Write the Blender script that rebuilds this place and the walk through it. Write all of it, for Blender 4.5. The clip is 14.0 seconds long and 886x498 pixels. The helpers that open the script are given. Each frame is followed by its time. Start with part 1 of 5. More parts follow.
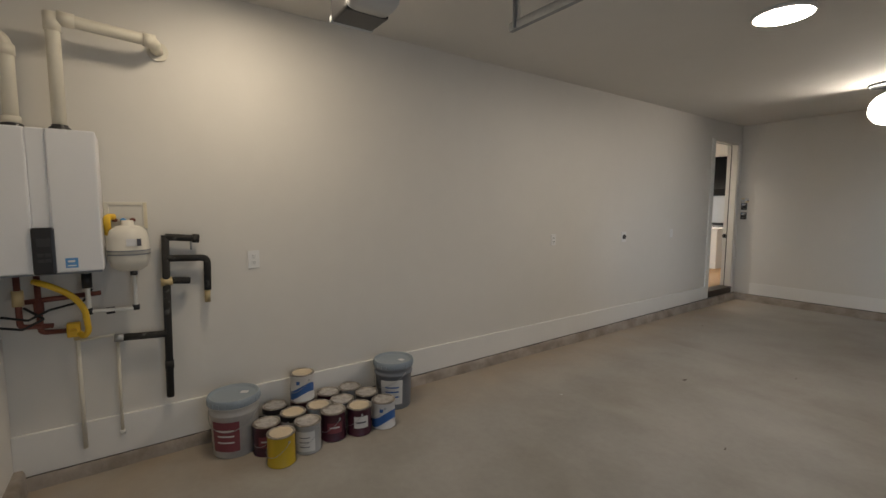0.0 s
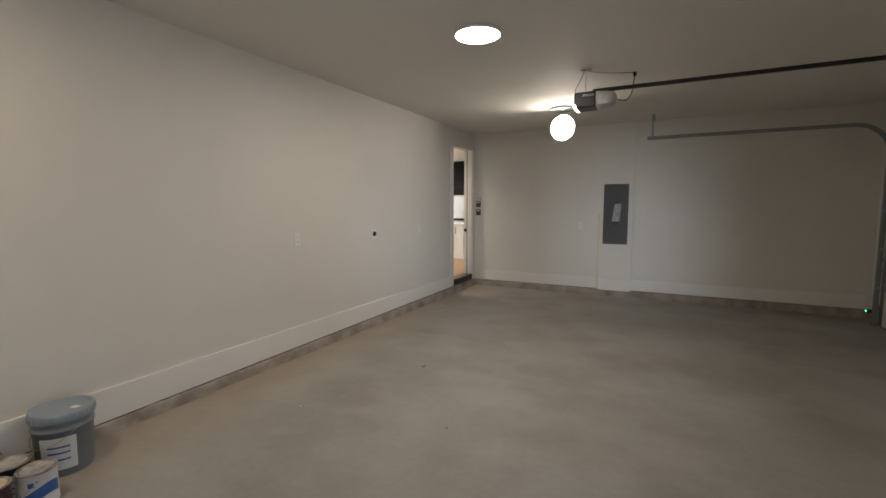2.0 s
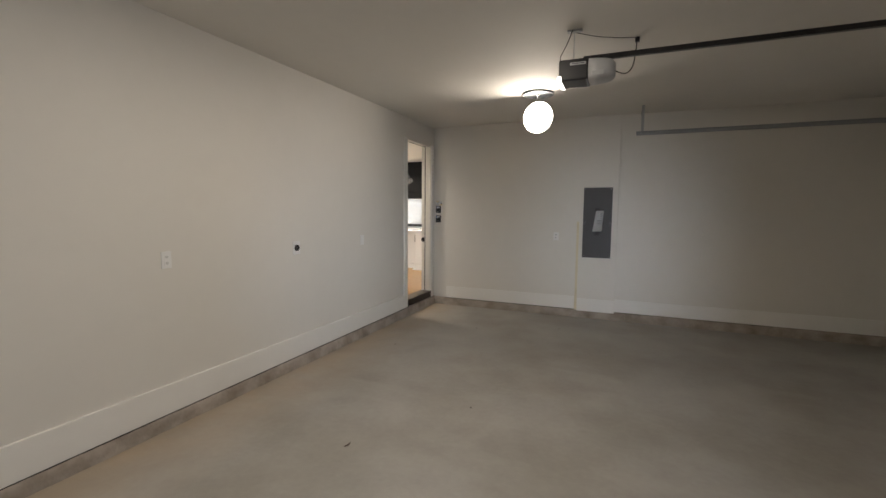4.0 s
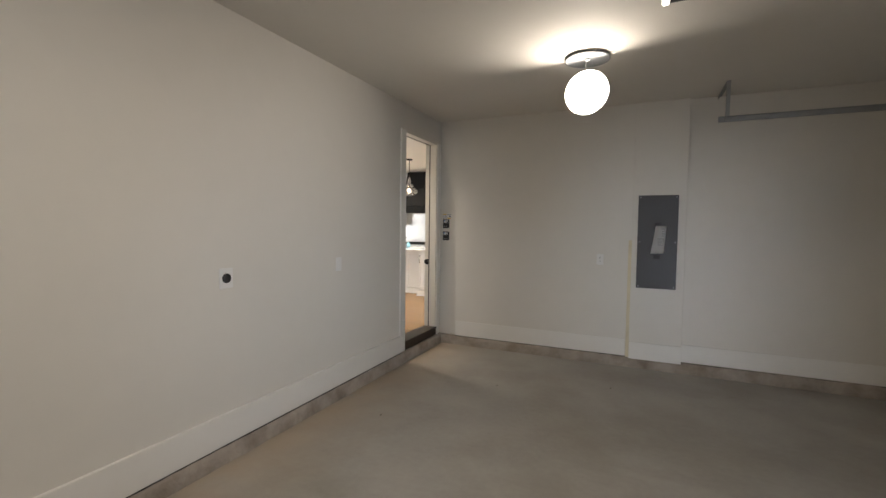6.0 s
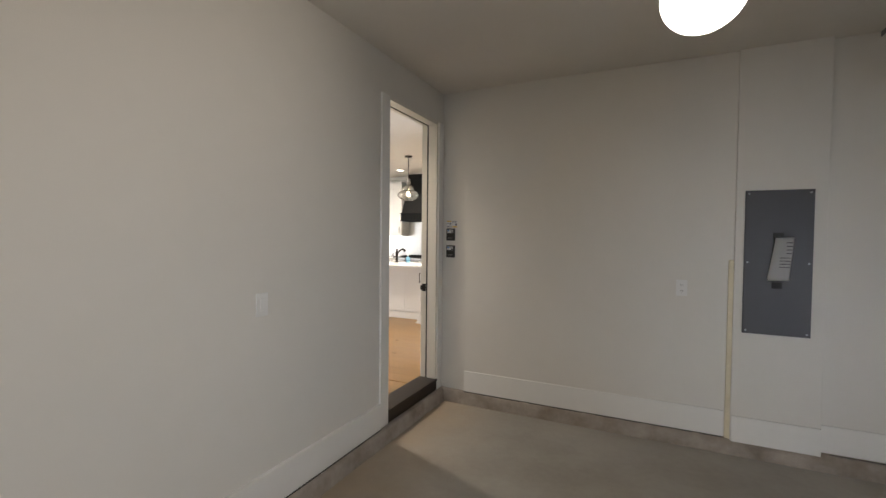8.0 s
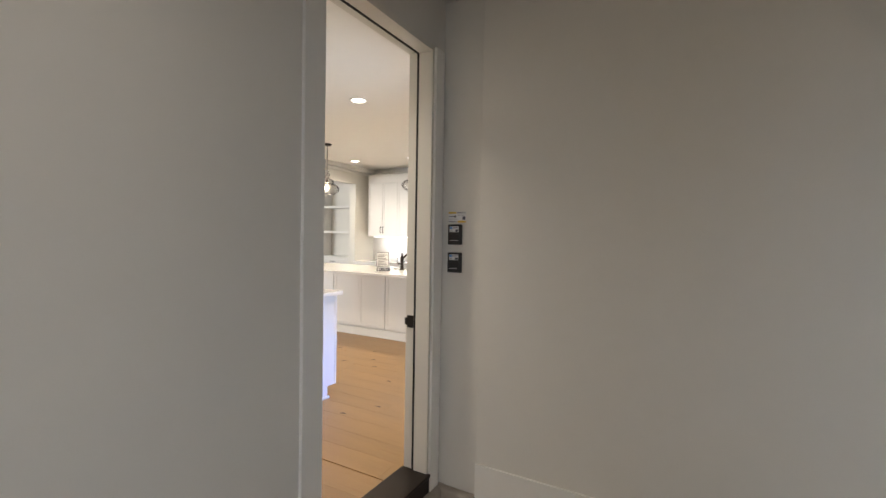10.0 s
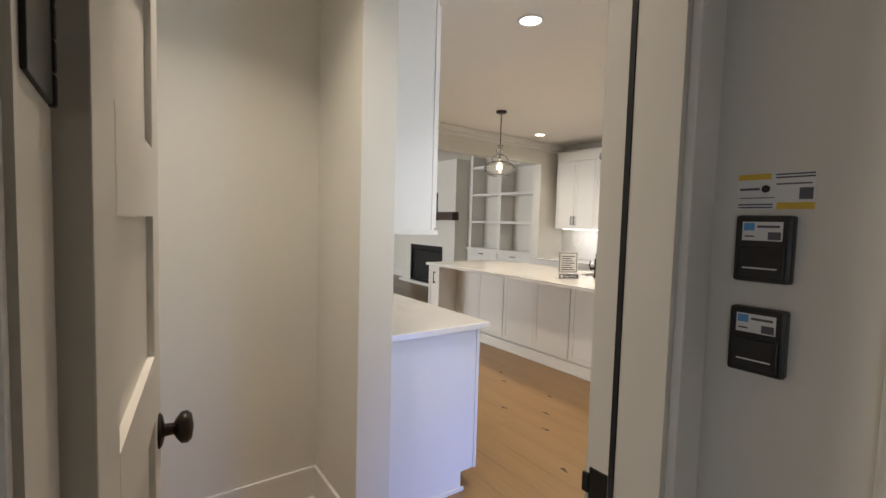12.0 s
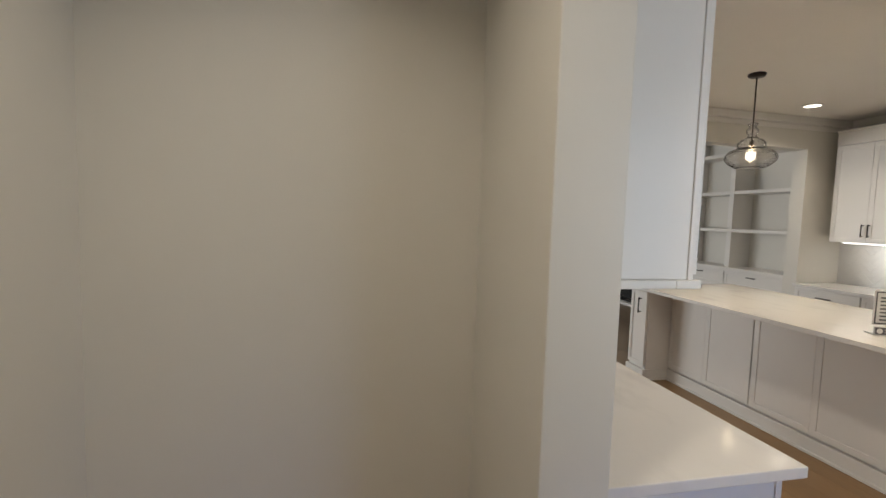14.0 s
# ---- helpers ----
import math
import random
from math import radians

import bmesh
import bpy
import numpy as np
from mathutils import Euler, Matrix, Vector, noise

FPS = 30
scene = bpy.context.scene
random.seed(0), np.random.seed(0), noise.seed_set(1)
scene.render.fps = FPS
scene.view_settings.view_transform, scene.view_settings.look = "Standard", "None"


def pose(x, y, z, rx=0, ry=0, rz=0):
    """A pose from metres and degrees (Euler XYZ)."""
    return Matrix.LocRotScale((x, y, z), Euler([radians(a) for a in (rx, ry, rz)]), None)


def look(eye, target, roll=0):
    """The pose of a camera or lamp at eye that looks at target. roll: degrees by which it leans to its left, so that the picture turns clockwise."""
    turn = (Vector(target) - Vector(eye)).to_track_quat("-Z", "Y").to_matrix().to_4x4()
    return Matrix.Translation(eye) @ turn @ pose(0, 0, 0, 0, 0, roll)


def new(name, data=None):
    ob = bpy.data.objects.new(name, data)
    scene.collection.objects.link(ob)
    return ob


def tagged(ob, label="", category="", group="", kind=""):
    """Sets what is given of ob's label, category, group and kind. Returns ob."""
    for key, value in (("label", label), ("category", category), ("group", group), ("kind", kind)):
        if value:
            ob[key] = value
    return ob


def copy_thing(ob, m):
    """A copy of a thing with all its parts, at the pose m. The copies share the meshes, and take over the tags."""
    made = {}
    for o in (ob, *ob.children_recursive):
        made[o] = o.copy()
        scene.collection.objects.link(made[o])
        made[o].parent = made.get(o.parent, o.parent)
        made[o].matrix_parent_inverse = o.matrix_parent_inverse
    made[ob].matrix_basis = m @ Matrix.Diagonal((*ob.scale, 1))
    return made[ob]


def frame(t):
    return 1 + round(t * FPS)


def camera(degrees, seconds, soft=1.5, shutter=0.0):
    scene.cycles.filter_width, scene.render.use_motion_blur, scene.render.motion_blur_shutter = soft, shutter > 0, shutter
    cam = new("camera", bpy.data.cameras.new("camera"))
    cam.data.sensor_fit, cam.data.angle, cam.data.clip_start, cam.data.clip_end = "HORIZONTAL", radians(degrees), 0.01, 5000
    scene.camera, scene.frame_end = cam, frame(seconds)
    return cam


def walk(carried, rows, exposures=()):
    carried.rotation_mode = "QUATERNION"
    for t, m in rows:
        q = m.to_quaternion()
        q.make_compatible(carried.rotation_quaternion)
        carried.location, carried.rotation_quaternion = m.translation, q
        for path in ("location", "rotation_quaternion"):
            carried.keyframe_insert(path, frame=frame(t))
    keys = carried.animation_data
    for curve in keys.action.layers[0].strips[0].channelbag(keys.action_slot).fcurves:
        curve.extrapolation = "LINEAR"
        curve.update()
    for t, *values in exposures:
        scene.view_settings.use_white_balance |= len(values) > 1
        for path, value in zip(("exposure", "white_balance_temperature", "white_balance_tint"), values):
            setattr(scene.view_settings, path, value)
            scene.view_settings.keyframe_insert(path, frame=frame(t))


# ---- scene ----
cam = camera(90.6, 14.0)
PATH = [
    (0, (3.197, -0.714, 1.541), (1.569, 0.432, 1.354), -0.0),
    (0.5, (3.252, -0.641, 1.558), (1.828, 0.75, 1.366), 0.0),
    (1, (3.322, -0.555, 1.55), (2.101, 1.017, 1.361), -0.1),
    (1.5, (3.372, -0.459, 1.535), (2.324, 1.233, 1.344), -0.2),
    (2, (3.347, -0.285, 1.533), (2.441, 1.488, 1.337), -0.1),
    (2.5, (3.288, -0.043, 1.541), (2.464, 1.77, 1.349), -0.2),
    (5, (2.709, 1.648, 1.567), (1.938, 3.487, 1.411), 0.6),
    (5.5, (2.558, 1.986, 1.523), (1.758, 3.815, 1.398), 0.7),
    (6, (2.414, 2.338, 1.522), (1.594, 4.16, 1.422), 0.7),
    (6.5, (2.269, 2.724, 1.533), (1.434, 4.54, 1.448), 0.7),
    (7, (2.086, 3.084, 1.533), (1.245, 4.897, 1.455), 0.7),
    (7.5, (1.959, 3.462, 1.536), (1.095, 5.264, 1.475), 0.7),
    (8, (1.8, 3.846, 1.544), (0.938, 5.651, 1.488), 0.6),
    (10.3, (1.152, 5.596, 1.543), (0.117, 7.307, 1.493), 1.1),
    (10.5, (1.083, 5.73, 1.547), (-0.006, 7.407, 1.49), 1.1),
    (11, (0.874, 6.126, 1.563), (-0.392, 7.672, 1.485), 1.2),
    (11.5, (0.632, 6.434, 1.573), (-0.813, 7.813, 1.472), 1.4),
    (12, (0.381, 6.71, 1.594), (-1.243, 7.871, 1.476), 1.6),
    (12.5, (0.145, 6.927, 1.584), (-1.636, 7.827, 1.453), 1.5),
    (13, (-0.071, 7.041, 1.596), (-1.952, 7.706, 1.454), 1.7),
    (13.5, (-0.302, 7.072, 1.65), (-2.224, 7.606, 1.501), 1.8),
    (14, (-0.471, 7.085, 1.695), (-2.421, 7.503, 1.55), 1.8),
]
walk(cam, [(t, look(eye, target, roll)) for t, eye, target, roll in PATH],
     exposures=[(0.0, -0.12), (1.0, -0.10), (1.5, -0.06), (2.0, 0.16), (2.5, 0.24), (5.0, 0.22), (8.0, 0.17), (10.5, 0.17), (11.0, 0.0), (11.5, -0.22), (12.0, -0.44), (12.5, -0.68), (13.0, -0.86), (14.0, -0.94)])

# ---------------------------------------------------------------- light
FLOOR_H = 0.18          # house floor over the garage slab
CEIL_G, CEIL_H = 2.88, 2.91
world = bpy.data.worlds.new("world")
scene.world = world
world.use_nodes = True
wn = world.node_tree.nodes
sky = wn.new("ShaderNodeTexSky")
sky.sky_type, sky.sun_disc = "NISHITA", False
sky.sun_elevation, sky.sun_rotation = radians(42), radians(200)
world.node_tree.links.new(sky.outputs[0], wn["Background"].inputs[0])
wn["Background"].inputs[1].default_value = 0.10
sun = new("sun", bpy.data.lights.new("sun", "SUN"))
sun.data.energy, sun.data.angle, sun.data.color = 2.5, radians(0.6), (1, 0.95, 0.88)
sun.matrix_world = look((-5, -20, 25), (0, 0, 0))


def area_lamp(name, m, sx, sy, watts, color, disk=False):
    lamp = bpy.data.lights.new(name, "AREA")
    lamp.shape = "DISK" if disk else "RECTANGLE"
    lamp.size, lamp.size_y = sx, sy
    lamp.energy, lamp.color = watts, color
    ob = new(name, lamp)
    ob.matrix_world = m
    return ob


DAY = (0.62, 0.78, 1.0)
WARM = (1.0, 0.87, 0.71)
LED = (1.0, 0.885, 0.76)
# sky light in the open bay door and in the living-room window
area_lamp("bay_daylight", look((4.12, 0.30, 1.15), (2.0, 0.9, 0.9)), 1.6, 2.2, 7.5, DAY)
# two extra narrow beams, added to shape the cool daylight patches on the walls
slant = area_lamp("bay_daylight_slanting", look((4.10, 0.45, 0.95), (3.15, 7.6, 0.85)), 0.4, 0.9, 5.5, (0.78, 0.87, 1.0))
slant.data.spread = radians(34)
slant = area_lamp("bay_daylight_slanting", look((4.10, 0.40, 0.95), (0.0, 5.8, 0.95)), 0.4, 0.9, 3, (0.74, 0.85, 1.0))
slant.data.spread = radians(34)
area_lamp("living_window_daylight", look((-8.2, 4.30, 1.6), (-8.0, 12.0, 1.0)), 3.4, 2.0, 290, (0.95, 0.98, 1.0))
# added lamps at an assumed, unseen opening; they tint the cabinet end cool
area_lamp("kitchen_door_daylight", look((0.02, 8.75, 1.70), (-1.42, 7.95, 2.05)), 0.9, 1.1, 8, (0.80, 0.89, 1.0)).data.spread = radians(100)
area_lamp("kitchen_door_daylight", look((0.02, 8.75, 0.45), (-1.42, 7.95, 0.28)), 0.9, 0.4, 4.0, (0.25, 0.42, 1.0)).data.spread = radians(70)
# entries 1, 5, 6 and 7 are unseen additions that brighten kitchen and hall
CANS = [(-0.45, 8.83), (-1.674, 8.821), (-4.055, 11.547), (-2.934, 11.674), (-2.9, 8.83), (-1.8, 11.69), (-0.85, 6.95)]
for cx, cy in CANS:
    beam = area_lamp("downlight_beam", look((cx, cy, CEIL_H - 0.03), (cx, cy, 0)), 0.12, 0.12, 12 if cy < 7 else 11 if cx > -1 else (7 if cx < -4 else 8) if cy > 11 else 7, WARM, True)
    beam.data.spread = radians(116)
area_lamp("under_cabinet_glow", look((-3.80, 12.44, 1.535), (-3.80, 12.60, 1.0)), 1.0, 0.03, 1.1, (1, 0.96, 0.90))
for px, py in ((-3.465, 10.24), (-1.978, 10.355)):
    bulb_lamp = new("pendant_bulb_light", bpy.data.lights.new("pendant_bulb_light", "POINT"))
    bulb_lamp.data.energy, bulb_lamp.data.color, bulb_lamp.data.shadow_soft_size = 84, (1.0, 0.84, 0.62), 0.036
    bulb_lamp.location = (px, py, CEIL_H - 0.64)

# ---------------------------------------------------------------- materials
def mat(name, col, rough=0.5, metal=0.0, var=0.06, scale=2.5, fine=45.0, bump=0.05, bscale=220.0,
        rvar=0.06, tint=None, tint_at=0.62, tint_scale=1.2, coat=0.0, per_object=0.0, stretch=(1, 1, 1)):
    m = bpy.data.materials.new(name)
    m.use_nodes = True
    nt = m.node_tree
    n, link = nt.nodes, nt.links.new
    b = n["Principled BSDF"]
    b.inputs["Metallic"].default_value = metal
    b.inputs["Coat Weight"].default_value = coat
    b.inputs["Coat Roughness"].default_value = 0.12
    tc = n.new("ShaderNodeTexCoord")
    mp = n.new("ShaderNodeMapping")
    mp.inputs["Scale"].default_value = stretch
    link(tc.outputs["Object"], mp.inputs["Vector"])

    def noise_tex(s, d=4.0):
        t = n.new("ShaderNodeTexNoise")
        t.inputs["Scale"].default_value, t.inputs["Detail"].default_value = s, d
        link(mp.outputs[0], t.inputs["Vector"])
        return t.outputs["Fac"]

    def math_node(op, a, c):
        t = n.new("ShaderNodeMath")
        t.operation = op
        for k, v in enumerate((a, c)):
            if isinstance(v, (int, float)):
                t.inputs[k].default_value = v
            else:
                link(v, t.inputs[k])
        return t.outputs[0]

    big, small = noise_tex(scale), noise_tex(fine, 3.0)
    total = math_node("ADD", math_node("MULTIPLY", big, 1.4), math_node("MULTIPLY", small, 0.6))
    if per_object:
        oi = n.new("ShaderNodeObjectInfo")
        total = math_node("ADD", total, math_node("MULTIPLY", math_node("SUBTRACT", oi.outputs["Random"], 0.5), per_object))
    gain = math_node("ADD", math_node("MULTIPLY", math_node("SUBTRACT", total, 1.0), 2 * var), 1.0)
    base = None
    if tint:
        mix = n.new("ShaderNodeMix")
        mix.data_type = "RGBA"
        mix.inputs[6].default_value, mix.inputs[7].default_value = (*col, 1), (*tint, 1)
        rng = n.new("ShaderNodeMapRange")
        rng.inputs["From Min"].default_value, rng.inputs["From Max"].default_value = tint_at - 0.14, tint_at + 0.14
        link(noise_tex(tint_scale, 6.0), rng.inputs["Value"])
        link(rng.outputs[0], mix.inputs[0])
        base = mix.outputs[2]
    mul = n.new("ShaderNodeVectorMath")
    mul.operation = "SCALE"
    if base is None:
        mul.inputs[0].default_value = col
    else:
        link(base, mul.inputs[0])
    link(gain, mul.inputs["Scale"])
    link(mul.outputs[0], b.inputs["Base Color"])
    link(math_node("ADD", math_node("MULTIPLY", math_node("SUBTRACT", big, 0.5), 2 * rvar), rough), b.inputs["Roughness"])
    if bump:
        bp = n.new("ShaderNodeBump")
        bp.inputs["Strength"].default_value, bp.inputs["Distance"].default_value = bump, 0.004
        link(noise_tex(bscale, 3.0), bp.inputs["Height"])
        link(bp.outputs[0], b.inputs["Normal"])
    return m


def glow(name, col, strength):
    m = bpy.data.materials.new(name)
    m.use_nodes = True
    b = m.node_tree.nodes["Principled BSDF"]
    b.inputs["Base Color"].default_value = (0.9, 0.9, 0.88, 1)
    b.inputs["Emission Color"].default_value = (*col, 1)
    b.inputs["Emission Strength"].default_value = strength
    return m


def glass(name, col=(1, 1, 1), rough=0.0, ior=1.45):
    m = bpy.data.materials.new(name)
    m.use_nodes = True
    b = m.node_tree.nodes["Principled BSDF"]
    b.inputs["Base Color"].default_value = (*col, 1)
    b.inputs["Roughness"].default_value, b.inputs["IOR"].default_value = rough, ior
    b.inputs["Transmission Weight"].default_value = 1.0
    return m


PAINT = mat("garage_wall_paint", (0.70, 0.675, 0.63), 0.55, var=0.035, scale=0.9, fine=7, bump=0.10, bscale=160)
CEILP = mat("garage_ceiling_paint", (0.70, 0.675, 0.63), 0.8, var=0.03, scale=1.1, fine=9, bump=0.12, bscale=140)
TRIM = mat("trim_paint", (0.78, 0.765, 0.735), 0.36, var=0.03, scale=2, fine=18, bump=0.04)
HWALL = mat("house_wall_paint", (0.74, 0.72, 0.665), 0.5, var=0.025, scale=1.0, fine=8, bump=0.06, bscale=150)
HCEIL = mat("house_ceiling_paint", (0.87, 0.845, 0.80), 0.75, var=0.02, scale=1, fine=9, bump=0.06)
WHITE = mat("cabinet_white_lacquer", (0.80, 0.78, 0.75), 0.34, var=0.015, scale=2, fine=20, bump=0.02)
DOORP = mat("door_paint", (0.70, 0.67, 0.61), 0.36, var=0.02, scale=2, fine=20, bump=0.03)
CURB = mat("curb_concrete", (0.36, 0.315, 0.275), 0.9, var=0.22, scale=5, fine=35, bump=0.6, bscale=70,
           tint=(0.20, 0.165, 0.135), tint_at=0.58, tint_scale=4.5)
QUARTZ = mat("white_quartz", (0.80, 0.785, 0.765), 0.10, var=0.01, scale=3, fine=30, bump=0.0, rvar=0.02,
             tint=(0.62, 0.61, 0.60), tint_at=0.68, tint_scale=2.6, stretch=(1, 2.4, 1))
OAK = mat("oak_floor", (0.31, 0.185, 0.080), 0.42, var=0.17, scale=2.6, fine=60, bump=0.12, bscale=120, per_object=0.32,
          tint=(0.235, 0.133, 0.056), tint_at=0.66, tint_scale=5, stretch=(0.35, 3.5, 1))
OAKDARK = mat("living_oak_floor", (0.20, 0.145, 0.095), 0.38, var=0.2, scale=2.0, fine=60, bump=0.12, bscale=120, per_object=1.2,
              stretch=(0.35, 3.5, 1))
KNOT = mat("wood_knot", (0.05, 0.03, 0.02), 0.6, var=0.3)
BLACK = mat("matte_black_metal", (0.018, 0.017, 0.017), 0.38, 0.4, var=0.1)
BRONZE = mat("oiled_bronze", (0.030, 0.022, 0.018), 0.32, 0.7, var=0.15)
HOODP = mat("black_hood_paint", (0.009, 0.0088, 0.009), 0.66, var=0.12)
HOODP.node_tree.nodes["Principled BSDF"].inputs["Specular IOR Level"].default_value = 0.12
STEEL = mat("galvanised_steel", (0.42, 0.43, 0.44), 0.42, 0.85, var=0.16, scale=6, fine=60, bump=0.1)
DKSTEEL = mat("dull_dark_steel", (0.27, 0.28, 0.29), 0.5, 0.35, var=0.2, scale=6, fine=60)
STAIN = mat("stainless_steel", (0.34, 0.335, 0.33), 0.30, 1.0, var=0.05)
SINKM = mat("dark_composite_sink", (0.045, 0.042, 0.040), 0.45, 0.0, var=0.1)
PANELG = mat("grey_panel_enamel", (0.042, 0.040, 0.044), 0.45, 0.1, var=0.08, scale=2, fine=40)
PLASTICW = mat("white_plastic", (0.77, 0.765, 0.755), 0.35, var=0.02, bump=0.01)
PLASTICG = mat("light_grey_plastic", (0.50, 0.51, 0.52), 0.4, var=0.03)
PLASTICB = mat("black_plastic", (0.016, 0.016, 0.018), 0.34, var=0.1)
ENAMEL = mat("white_enamel", (0.76, 0.765, 0.785), 0.30, var=0.012, bump=0.0, rvar=0.0)
PVC = mat("cream_pvc", (0.70, 0.66, 0.56), 0.42, var=0.05, scale=4)
PVCW = mat("white_pvc", (0.74, 0.73, 0.69), 0.4, var=0.05, scale=5)
TANKP = mat("cream_tank_paint", (0.68, 0.65, 0.58), 0.4, var=0.05)
INSUL = mat("black_foam_insulation", (0.022, 0.021, 0.020), 0.85, var=0.3, scale=14, bump=0.4, tint=(0.22, 0.21, 0.2), tint_at=0.74, tint_scale=16)
COPPER = mat("tarnished_copper_pipe", (0.18, 0.06, 0.045), 0.45, 0.4, var=0.2)
GASY = mat("yellow_gas_hose", (0.72, 0.46, 0.03), 0.45, var=0.1)
BRASS = mat("pale_brass", (0.62, 0.50, 0.28), 0.4, 0.5, var=0.1)
YELLOWCAULK = mat("yellowed_caulk", (0.68, 0.61, 0.45), 0.6, var=0.12, scale=6)
RUBBER = mat("black_rubber", (0.012, 0.012, 0.012), 0.7, var=0.1)
PAPER = mat("white_paper", (0.72, 0.72, 0.73), 0.7, var=0.04)
INK = mat("grey_ink", (0.10, 0.10, 0.12), 0.7, var=0.1)
YINK = mat("yellow_ink", (0.70, 0.47, 0.06), 0.6, var=0.05)
BINK = mat("blue_ink", (0.10, 0.30, 0.62), 0.5, var=0.05)
TINLID = mat("can_lid_metal", (0.60, 0.57, 0.54), 0.30, 0.35, var=0.3, scale=14, tint=(0.26, 0.20, 0.18), tint_at=0.60, tint_scale=16)
RIM = mat("paint_crusted_rim", (0.26, 0.23, 0.20), 0.35, 0.5, var=0.4, scale=24, tint=(0.60, 0.55, 0.48), tint_at=0.62, tint_scale=22)
MAROON = mat("maroon_can_label", (0.060, 0.013, 0.026), 0.38, var=0.15, scale=8)
CANWHITE = mat("white_can_label", (0.66, 0.65, 0.64), 0.4, var=0.06)
CANGREY = mat("grey_can_label", (0.36, 0.36, 0.36), 0.42, var=0.1)
CANDARK = mat("dark_can_label", (0.05, 0.045, 0.05), 0.42, var=0.15)
CANYEL = mat("yellow_can_label", (0.52, 0.36, 0.02), 0.4, var=0.08)
CANBLUE = mat("blue_can_label", (0.035, 0.12, 0.36), 0.4, var=0.08)
CANRED = mat("red_label", (0.20, 0.045, 0.06), 0.45, var=0.1)
DRYPAINT = mat("dried_cream_paint", (0.66, 0.55, 0.40), 0.5, var=0.1, scale=14)
BUCKETG = mat("grey_bucket_plastic", (0.19, 0.205, 0.23), 0.4, var=0.08, scale=5)
BUCKETL = mat("blue_grey_lid_plastic", (0.27, 0.32, 0.37), 0.42, var=0.08, scale=5)
BUCKETW = mat("milky_bucket_plastic", (0.52, 0.50, 0.47), 0.4, var=0.14, scale=5, tint=(0.30, 0.29, 0.29), tint_at=0.58, tint_scale=5)
TILEW = mat("glossy_white_tile", (0.80, 0.785, 0.76), 0.17, var=0.02, per_object=0.6, bump=0.25, bscale=26, rvar=0.03)
GROUT = mat("white_grout", (0.745, 0.73, 0.71), 0.9, var=0.04)
MANTEL = mat("dark_mantel_wood", (0.055, 0.030, 0.022), 0.5, var=0.25, scale=6, stretch=(0.3, 3, 3))
FIREBLK = mat("black_fireplace_metal", (0.012, 0.012, 0.013), 0.4, 0.3, var=0.1)
SOAP = mat("blue_soap", (0.25, 0.52, 0.74), 0.08, var=0.1, scale=20, bump=0.0)
GDOOR = mat("white_garage_door_paint", (0.70, 0.69, 0.68), 0.5, var=0.04, scale=3)
ASPHALT = mat("driveway_concrete", (0.42, 0.41, 0.39), 0.9, var=0.15, scale=1.5, bump=0.3)
GLASS = glass("clear_pendant_glass")
DISC = glow("lit_led_diffuser", LED, 90.0)
DISC3 = glow("lit_led_diffuser_by_the_wall", (1.0, 0.84, 0.63), 50.0)
DISC2 = glow("lit_hanging_led_diffuser", LED, 50.0)
DISCRIM = glow("lit_translucent_rim", LED, 8.0)
LENS = glow("lit_opener_lens", (1, 0.93, 0.82), 5.0)
CANGLOW = glow("lit_downlight_diffuser", (1, 0.90, 0.74), 14.0)
FILAMENT = glow("lit_bulb_filament", (1.0, 0.78, 0.45), 60.0)
STRIPGLOW = glow("lit_led_strip", (1, 0.96, 0.90), 6.0)
GREEN = glow("green_sensor_light", (0.05, 1.0, 0.45), 6.0)


